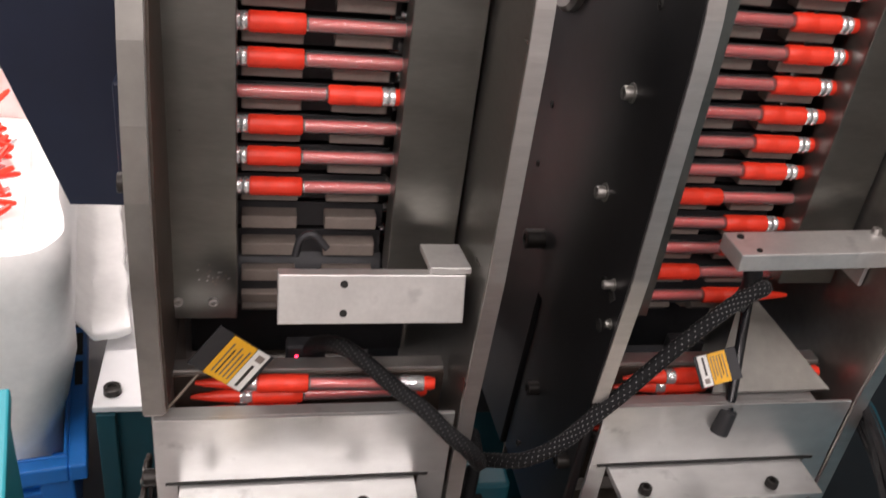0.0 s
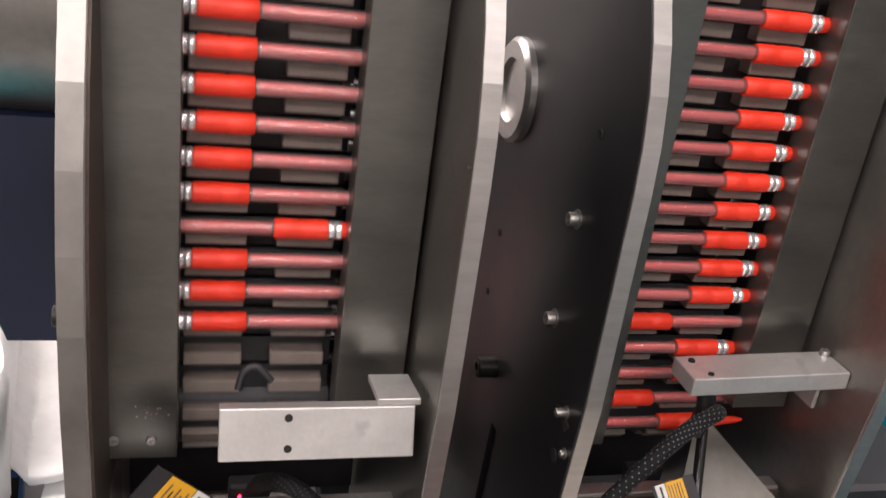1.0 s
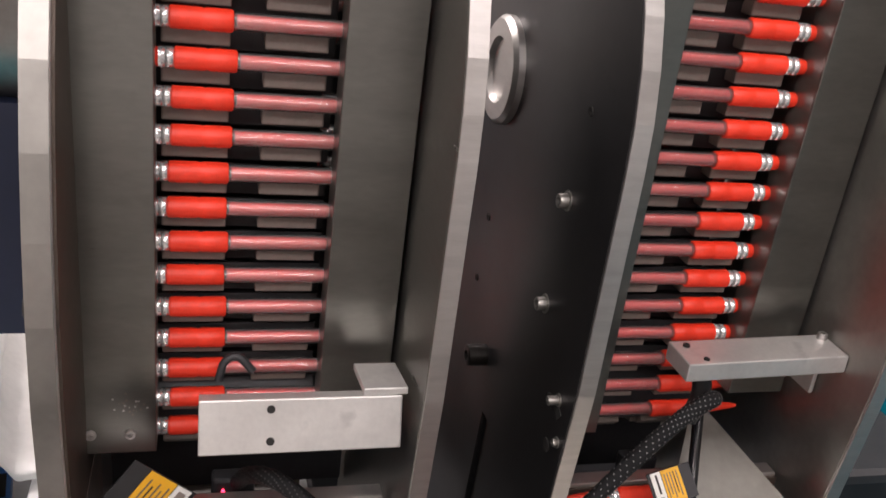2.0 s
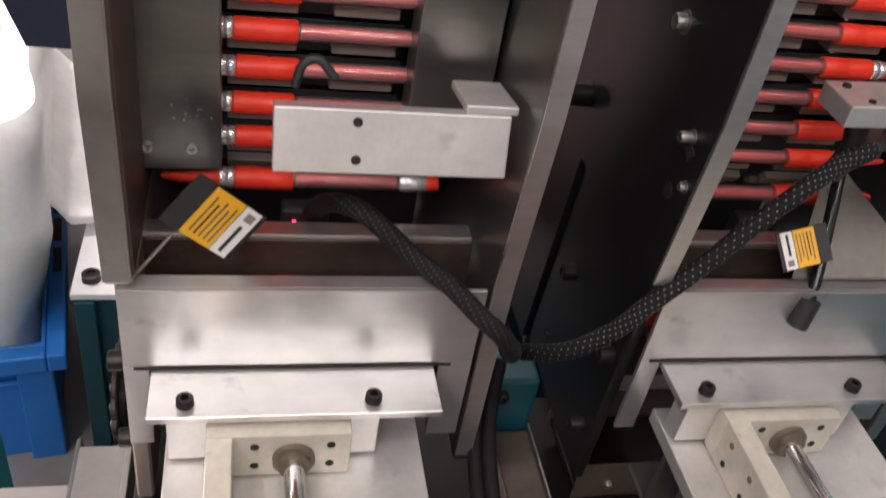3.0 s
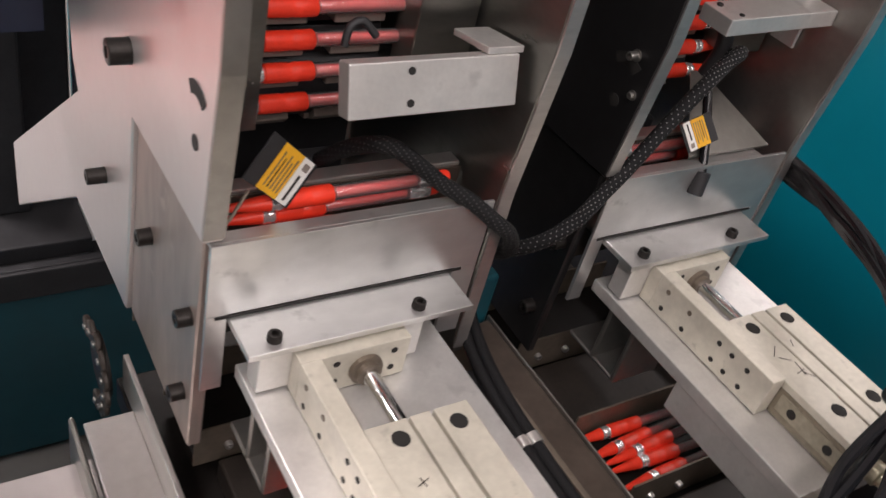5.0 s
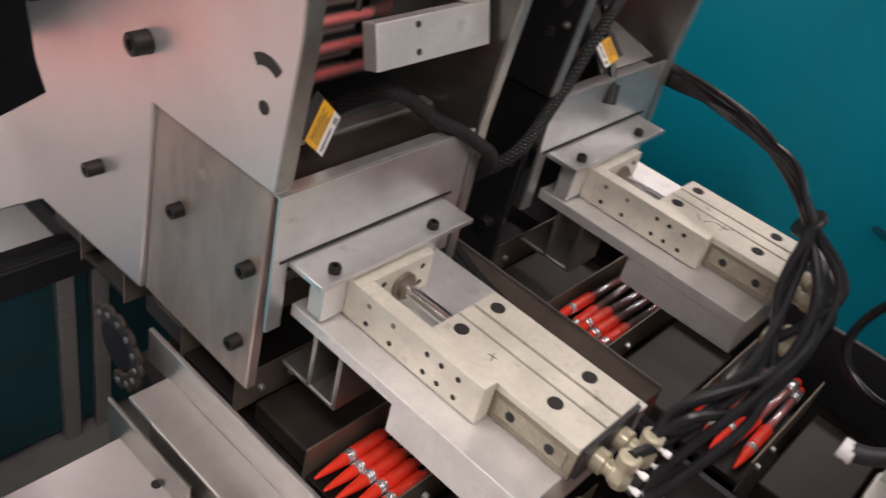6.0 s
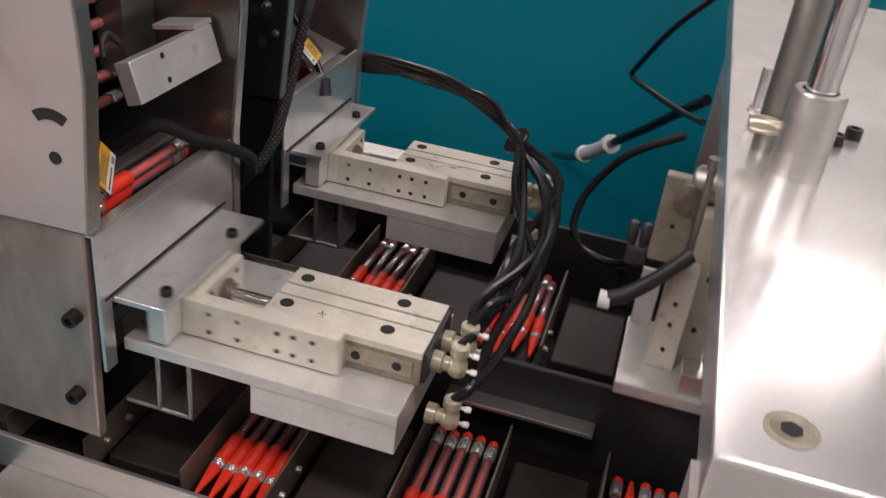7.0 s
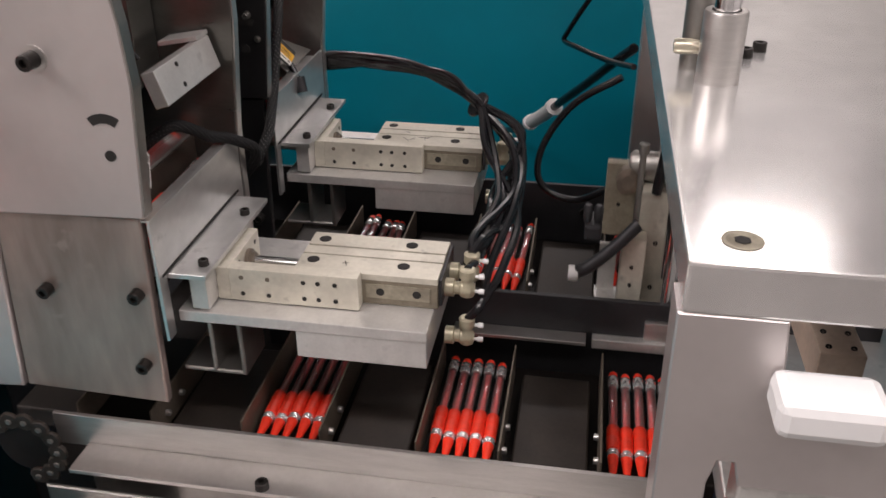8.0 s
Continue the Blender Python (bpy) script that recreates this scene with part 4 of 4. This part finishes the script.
def braided_cables():
    c = thing("braided_cable", "black braided sensor cable crossing the pocket", "cable", (0, 0, 0), "braided cables")
    braid([(0.004, 0.172, 1.056), (0.007, 0.150, 1.078), (0.0145, 0.130, 1.0935), (0.025, 0.123, 1.0930), (0.0387, 0.116, 1.0841), (0.053, 0.110, 1.0735), (0.068, 0.100, 1.0665), (0.0825, 0.090, 1.056), (0.0945, 0.087, 1.046), (0.106, 0.094, 1.027), (0.113, 0.115, 1.006), (0.122, 0.16, 0.985)], 0.0050, c, SHADED_TICK)
    d = thing("braided_cable", "black braided sensor cable sagging from its bracket", "cable", (0, 0, 0), "braided cables")
    braid([(0.287, 0.138, 1.125), (0.2776, 0.118, 1.1427), (0.2588, 0.112, 1.1373), (0.2425, 0.108, 1.1255), (0.2185, 0.104, 1.102), (0.1944, 0.100, 1.0755), (0.1748, 0.098, 1.054), (0.1606, 0.098, 1.036), (0.1413, 0.106, 1.014), (0.1245, 0.135, 0.985)], 0.0050, d, BRAID_TICK)
    e = thing("sensor_cable", "thin black sensor cable with a hanging plug", "cable", (0, 0, 0))
    part("wire", hose([(0.293, 0.15, 1.115), (0.282, 0.125, 1.09), (0.276, 0.108, 1.066), (0.272, 0.1, 1.052)], 0.0035), RUBBER, e)
    part("plug", hose([(0.272, 0.1, 1.058), (0.270, 0.098, 1.050), (0.268, 0.096, 1.042)], 0.006), BLACK_STEEL, e, "black cable plug")
    w = thing("sensor_cable", "thin brown wire from the label tag to the pocket corner", "cable", (0, 0, 0))
    part("wire", hose([(-0.064, 0.118, 1.082), (-0.074, 0.112, 1.072), (-0.082, 0.108, 1.064)], 0.001, 6), BROWN, w)
    t = thing("junction_block", "dark teal junction block between the feeders", "block", (0, 0, 0))
    part("body", box(0.118, 0.150, 0.137, 0.170, 0.905, 0.957, 0.003), TEAL_DARK, t)
    screw(t, (0.126, 0.137, 0.945), "-y", 0.004, 0.005)


# ---- what stands behind and beside ----
def surroundings():
    t = thing("teal_cabinet", "large plain teal painted machine cabinet", "cabinet", (0, 0, 0))
    part("front", box(0.95, 0.98, -1.9, 1.3, 0.0, 1.12, 0.004), TEAL, t)
    part("top", box(0.98, 1.5, -1.9, 1.3, 1.09, 1.12, 0.004), TEAL, t)
    n = thing("navy_cover", "dark navy painted sheet cover with a slanted edge", "cover", (0, 0, 0))
    bm = bmesh.new()
    prof = [(-0.105, 1.02), (-0.19, 1.02), (-0.245, 1.19), (-0.245, 1.215), (-0.105, 1.215)]
    a = [bm.verts.new((x, 0.42, z)) for x, z in prof]
    b = [bm.verts.new((x, 0.50, z)) for x, z in prof]
    bm.faces.new(a), bm.faces.new(b[::-1])
    for i in range(len(a)):
        bm.faces.new((a[i], a[(i + 1) % 5], b[(i + 1) % 5], b[i]))
    part("sheet", bm, NAVY, n)
    part("flange", box(-0.13, -0.105, 0.31, 0.42, 1.10, 1.18, 0.002), NAVY, n)
    screw(n, (-0.118, 0.42, 1.16), "-y", 0.005, 0.004)
    d = thing("feed_drum", "round brushed steel drum of the feeder", "drum", (0, 0, 0))
    part("shell", lathe([(0.10, -0.5), (0.11, -0.495), (0.11, -0.11), (0.10, -0.105)], "x", (0, 0.50, 1.305), 40), DARK_STEEL, d)
    part("rim", lathe([(0.111, -0.125), (0.1135, -0.124), (0.1135, -0.108), (0.111, -0.107)], "x", (0, 0.50, 1.305), 40), STEEL, d, "bright rim ring")
    # low bench behind: white top, dark teal front
    s = thing("low_bench", "low bench with a white top and dark teal front panel", "bench", (0, 0, 0))
    part("top", box(-0.285, 0.6, 0.83, 1.7, 0.400, 0.412, 0.002), WHITE, s, "white top plate")
    f = part("front", box(-0.280, 0.6, 0.84, 1.7, 0.02, 0.400, 0.002), TEAL_DARK, s, "dark teal front panel")
    for x in (-0.28, 0.125, 0.185):
        part("profile_post", box(x, x + 0.03, 0.825, 0.84, 0.0, 0.398, 0.002), STEEL if x > -0.2 else TEAL_DARK, f)
    screw(s, (-0.258, 0.865, 0.412), "+z", 0.014, 0.012)
    k = thing("dark_tray", "black tray frame lying on the low bench", "tray", (0, 0, 0))
    bm = bmesh.new()
    for q in ((-0.16, 0.02, 0.85, 1.3, 0.412, 0.46), (0.16, 0.55, 0.85, 1.3, 0.412, 0.46), (0.02, 0.16, 0.845, 0.88, 0.412, 0.43), (0.02, 0.16, 1.05, 1.3, 0.412, 0.50), (-0.17, 0.6, 0.820, 0.8285, 0.385, 0.436), (-0.17, 0.6, 0.8285, 0.848, 0.4125, 0.436)):
        add_box(bm, *q, 0.003)
    part("frame", bm, BLACK_STEEL, k)
    o = thing("bench_machine", "dark machine body standing on the low bench", "machine", (0, 0, 0))
    part("case", box(-0.14, 0.5, 1.0, 1.4, 0.46, 1.15, 0.01), BLACK_STEEL, o)
    part("column", box(-0.10, -0.05, 0.93, 1.0, 0.46, 1.1, 0.004), BLACK_STEEL, o)
    part("hood", box(-0.14, 0.5, 0.90, 1.0, 0.92, 1.1, 0.01), NAVY, o)
    part("guide_rod", lathe([(0.008, 0.46), (0.008, 0.92)], "z", (0.02, 0.95, 0)), CHROME, o)
    # blue crate with a film bag full of pens, standing askew
    askew = pose(-0.309, 0.855, 0.0, 0, 0, 8.6)
    c = thing("blue_crate", "blue plastic crate with handle slots on the floor", "crate", (0, 0, 0))
    x0, x1, y0, y1, z0, z1 = -0.57, -0.030, 0.028, 0.74, 0.0, 0.26
    for n, q in (("end_wall", (x0, x1, y0, y0 + 0.008, z0, z1)), ("end_wall", (x0, x1, y1 - 0.008, y1, z0, z1)), ("side_wall", (x0, x0 + 0.008, y0 + 0.008, y1 - 0.008, z0, z1)),
                 ("side_wall", (x1 - 0.008, x1, y0 + 0.008, y1 - 0.008, z0, z1)), ("bottom", (x0 + 0.008, x1 - 0.008, y0 + 0.008, y1 - 0.008, z0, z0 + 0.008)),
                 ("rim", (x0, x1, 0.0, y0, z1 - 0.035, z1)), ("rim", (x1, 0.0, 0.0, y1, z1 - 0.035, z1)), ("rib", (x0, x1, 0.014, y0, z1 - 0.075, z1 - 0.065)),
                 ("corner_post", (x1 - 0.05, x1 + 0.006, 0.012, y0 + 0.05, z0, z1 - 0.036))):
        part(n, box(*q, 0.004), BLUE, c)
    for y in (0.21, 0.30, 0.39):
        part("handle_slot", box(x1 + 0.008, x1 + 0.022, y, y + 0.07, z1 - 0.001, z1 + 0.0008), HOLE, c)
    c.matrix_world = askew
    g = thing("film_bag", "milky plastic film bag full of red pens standing in the crate", "bag", (0, 0, 0))

    def bag_ring(x0, x1, y0, y1, z, corner=0.07, n=12):
        """A rounded rectangle seen from above, with a slight crumple."""
        out = []
        for cx, cy, d in ((x1 - corner, y1 - corner, 0), (x0 + corner, y1 - corner, 90), (x0 + corner, y0 + corner, 180), (x1 - corner, y0 + corner, 270)):
            for i in range(n):
                w = math.radians(d + 90 * i / (n - 1))
                out.append(Vector((cx + corner * math.cos(w), cy + corner * math.sin(w), z)))
        dense = []
        for u, v in zip(out, out[1:] + out[:1]):
            m = max(1, int((v - u).length / 0.03))
            dense += [u.lerp(v, i / m) for i in range(m)]
        return dense

    rings = [(-0.045, 0.045, 0.012), (-0.042, 0.042, 0.10), (-0.042, 0.042, 0.22), (-0.038, 0.040, 0.27), (-0.020, 0.030, 0.34), (-0.004, 0.022, 0.44), (0.006, 0.018, 0.54), (0.010, 0.016, 0.61),
             (0.006, 0.022, 0.645), (-0.006, 0.036, 0.662), (-0.030, 0.060, 0.664), (-0.055, 0.085, 0.650), (-0.065, 0.095, 0.61), (-0.07, 0.10, 0.56)]
    bm = bmesh.new()
    loops = []
    for xr, yn, z in rings:
        loops.append([bm.verts.new(v + Vector((noise.noise(v * 13), noise.noise(v * 13 + Vector((5, 0, 0))), 0.8 * noise.noise(v * 9 + Vector((0, 9, 0))))) * 0.011
                                   + Vector((0, 0, 0.07 * max(0.0, v.y - 0.1) * (z > 0.5)))) for v in bag_ring(-0.515, xr, yn, 0.68, z)])
    for u, v in zip(loops, loops[1:]):
        k = max(len(u), len(v))
        for i in range(k):
            q = [u[i * len(u) // k], u[((i + 1) * len(u) // k) % len(u)], v[((i + 1) * len(v) // k) % len(v)], v[i * len(v) // k]]
            q = list(dict.fromkeys(q))
            if len(q) > 2 and not bm.faces.get(q):
                bm.faces.new(q)
    bm.faces.new(loops[0][::-1])
    bm.faces.new(loops[-1])
    for fc in bm.faces:
        fc.smooth = len(fc.verts) < 6
    part("film", bm, FILM, g)
    # crumpled film draped from the bag over the edge of the bench
    bm = box(-0.02, 0.085, 0.12, 0.66, 0.432, 0.446, 0.004)
    bmesh.ops.subdivide_edges(bm, edges=list(bm.edges), cuts=14, use_grid_fill=True)
    for v in bm.verts:
        v.co.z += 1.1 * max(0.0, 0.03 - v.co.x) + 0.012 * noise.noise(v.co * 16) + 0.005 * noise.noise(v.co * 45)
        v.co.x += 0.012 * noise.noise(v.co * 14 + Vector((3, 0, 0)))
    for fc in bm.faces:
        fc.smooth = True
    part("film_fold", bm, FILM, g, "fold of crumpled film draped over the bench edge")
    # loose pens heaped in the mouth of the bag
    rng = random.Random(3)
    for mat, count in ((RED, 170), (SILVER, 30)):
        bm = bmesh.new()
        for i in range(count):
            m = pose(rng.uniform(-0.44, -0.12), rng.uniform(0.15, 0.60), 0.575 + rng.uniform(0, 0.085), rng.uniform(-25, 25), rng.uniform(-30, 30), rng.uniform(-70, 70))
            before = len(bm.verts)
            add_lathe(bm, [(0.004, -0.06), (0.0055, -0.05), (0.0055, 0.05), (0.004, 0.06)], "x", (0, 0, 0), 7)
            bm.verts.ensure_lookup_table()
            bmesh.ops.transform(bm, matrix=m, verts=bm.verts[before:])
        tagged(part("heap", bm, mat, g, "heap of loose red pens" if mat is RED else "silver parts among the loose pens"), kind="stuff")
    g.matrix_world = askew
    e = thing("teal_bin", "bright teal plastic bin beside the machine", "bin", (0, 0, 0))
    part("shell", box(-0.2, 0.0, 0.0, 0.26, 0.0, 0.78, 0.008), TEAL_LIGHT, e)
    part("rim", box(-0.204, 0.004, -0.001, 0.264, 0.765, 0.783, 0.003), TEAL_LIGHT, e)
    e.matrix_world = pose(-0.230, 0.195, 0, 0, 0, 11)
    h = thing("side_shelf", "pale grey metal shelf plate with a screw hole", "shelf", (0, 0, 0))
    part("plate", box(-0.232, -0.130, -0.05, 0.188, 0.800, 0.806, 0.001), PLATE, h)
    part("hole", lathe([(0.004, 0.8055), (0.004, 0.8065)], "z", (-0.144, 0.135, 0), 14), HOLE, h)
    part("lip", plate_yz([(0.10, 0.78), (0.10, 0.835), (0.205, 0.835), (0.205, 0.78)], -0.142, -0.138), DARK_STEEL, h)
    part("cabinet", box(-0.228, -0.131, -0.04, 0.184, 0.0, 0.800, 0.002), DARK_STEEL, h)
    r = thing("drive_chain", "oily roller chain running round a dark sprocket", "chain", (0, 0, 0))
    for i in range(9):
        w = math.radians(50 + i * 26)
        y, z = 0.236 + 0.030 * math.cos(w), 0.848 + 0.030 * math.sin(w)
        k = part("link", lathe([(0.0075, -0.118), (0.0085, -0.117), (0.0085, -0.115), (0.0075, -0.114)], "x", (0, y, z), 12), LINK, r)
        part("pin", lathe([(0.002, -0.1195), (0.0026, -0.1190), (0.0026, -0.117)], "x", (0, y, z), 10), DARK_STEEL, k)
    part("sprocket", lathe([(0.010, -0.114), (0.026, -0.1135), (0.026, -0.110), (0.010, -0.109)], "x", (0, 0.236, 0.848), 24), LANE_BLACK, r, "dark sprocket")
    # machinery glimpsed past the second feeder
    q = thing("far_machine", "dark machine parts with coiled hoses", "machine", (0, 0, 0))
    part("case", box(0.46, 0.72, 0.30, 0.75, 0.0, 0.92, 0.01), BLACK_STEEL, q)
    for i in range(5):
        part("coil", hose([(0.44 + 0.05 * math.cos(a * 0.7), 0.26 + 0.012 * i + 0.01 * math.sin(3 * a), 0.98 + 0.05 * math.sin(a * 0.7)) for a in range(10)], 0.005, 8, 4), STEEL if i % 2 else RUBBER, q)


surroundings()
conveyor_frame()
press()
CLAMP = clamp_arm()
rng_main = random.Random(11)
CARRIAGES = []
for ox, flip in ((0.0, False), (PITCH, True)):
    feeder_housing(ox, not flip)
    sensor_bracket(ox, flip)
    sensor(ox, 0, 0, 0, 0)
    slide_base(ox)
    slide_body(ox)
    CARRIAGES.append((carriage(ox), ox))
    conveyor(ox)
    feed(ox, flip, rng_main)
E1, E2 = Vector((0.705, 0.162, -0.691)).normalized(), Vector((0.647, 0.252, 0.719)).normalized()
E3 = E1.cross(E2)
MID = (Vector((-0.023, 0.128, 1.086)) + Vector((-0.041, 0.121, 1.066))) / 2 - E1 * 0.0185
label_tag(Matrix.Translation(MID) @ Matrix((E1, E2, E3)).transposed().to_4x4())
F1 = Vector((-0.93, -0.05, -0.25)).normalized()
F3 = Vector((-0.15, -0.78, 0.60))
F3 = (F3 - F1 * F3.dot(F1)).normalized()
label_tag(Matrix.Translation((0.259, 0.108, 1.088)) @ Matrix((F1, F3.cross(F1), F3)).transposed().to_4x4() @ Matrix.Diagonal((0.66, 0.72, 1, 1)))
air_hoses()
braided_cables()


def steady(rows):
    """Keeps a thing still between two equal rows: more equal rows near both ends."""
    out = []
    for a, b in zip(rows, rows[1:]):
        out.append(a)
        still = (a[1].translation - b[1].translation).length < 1e-5
        if still and b[0] - a[0] > 0.2:
            out += [(a[0] + 0.034, a[1]), (a[0] + 0.08, a[1]), (b[0] - 0.08, b[1]), (b[0] - 0.034, b[1])]
    return out + [rows[-1]]


def motions():
    for (c, ox), lag in zip(CARRIAGES, (0.0, 0.09)):
        walk(c, steady([(t, pose(ox, y, 0)) for t, y in slide_rows(lag)]))
    walk(CLAMP, [(t, pose(0, 0, 0.938 + z)) for t, z in clamp_rows()])
    for ob, rows in KEYED:
        walk(ob, steady(rows))


motions()
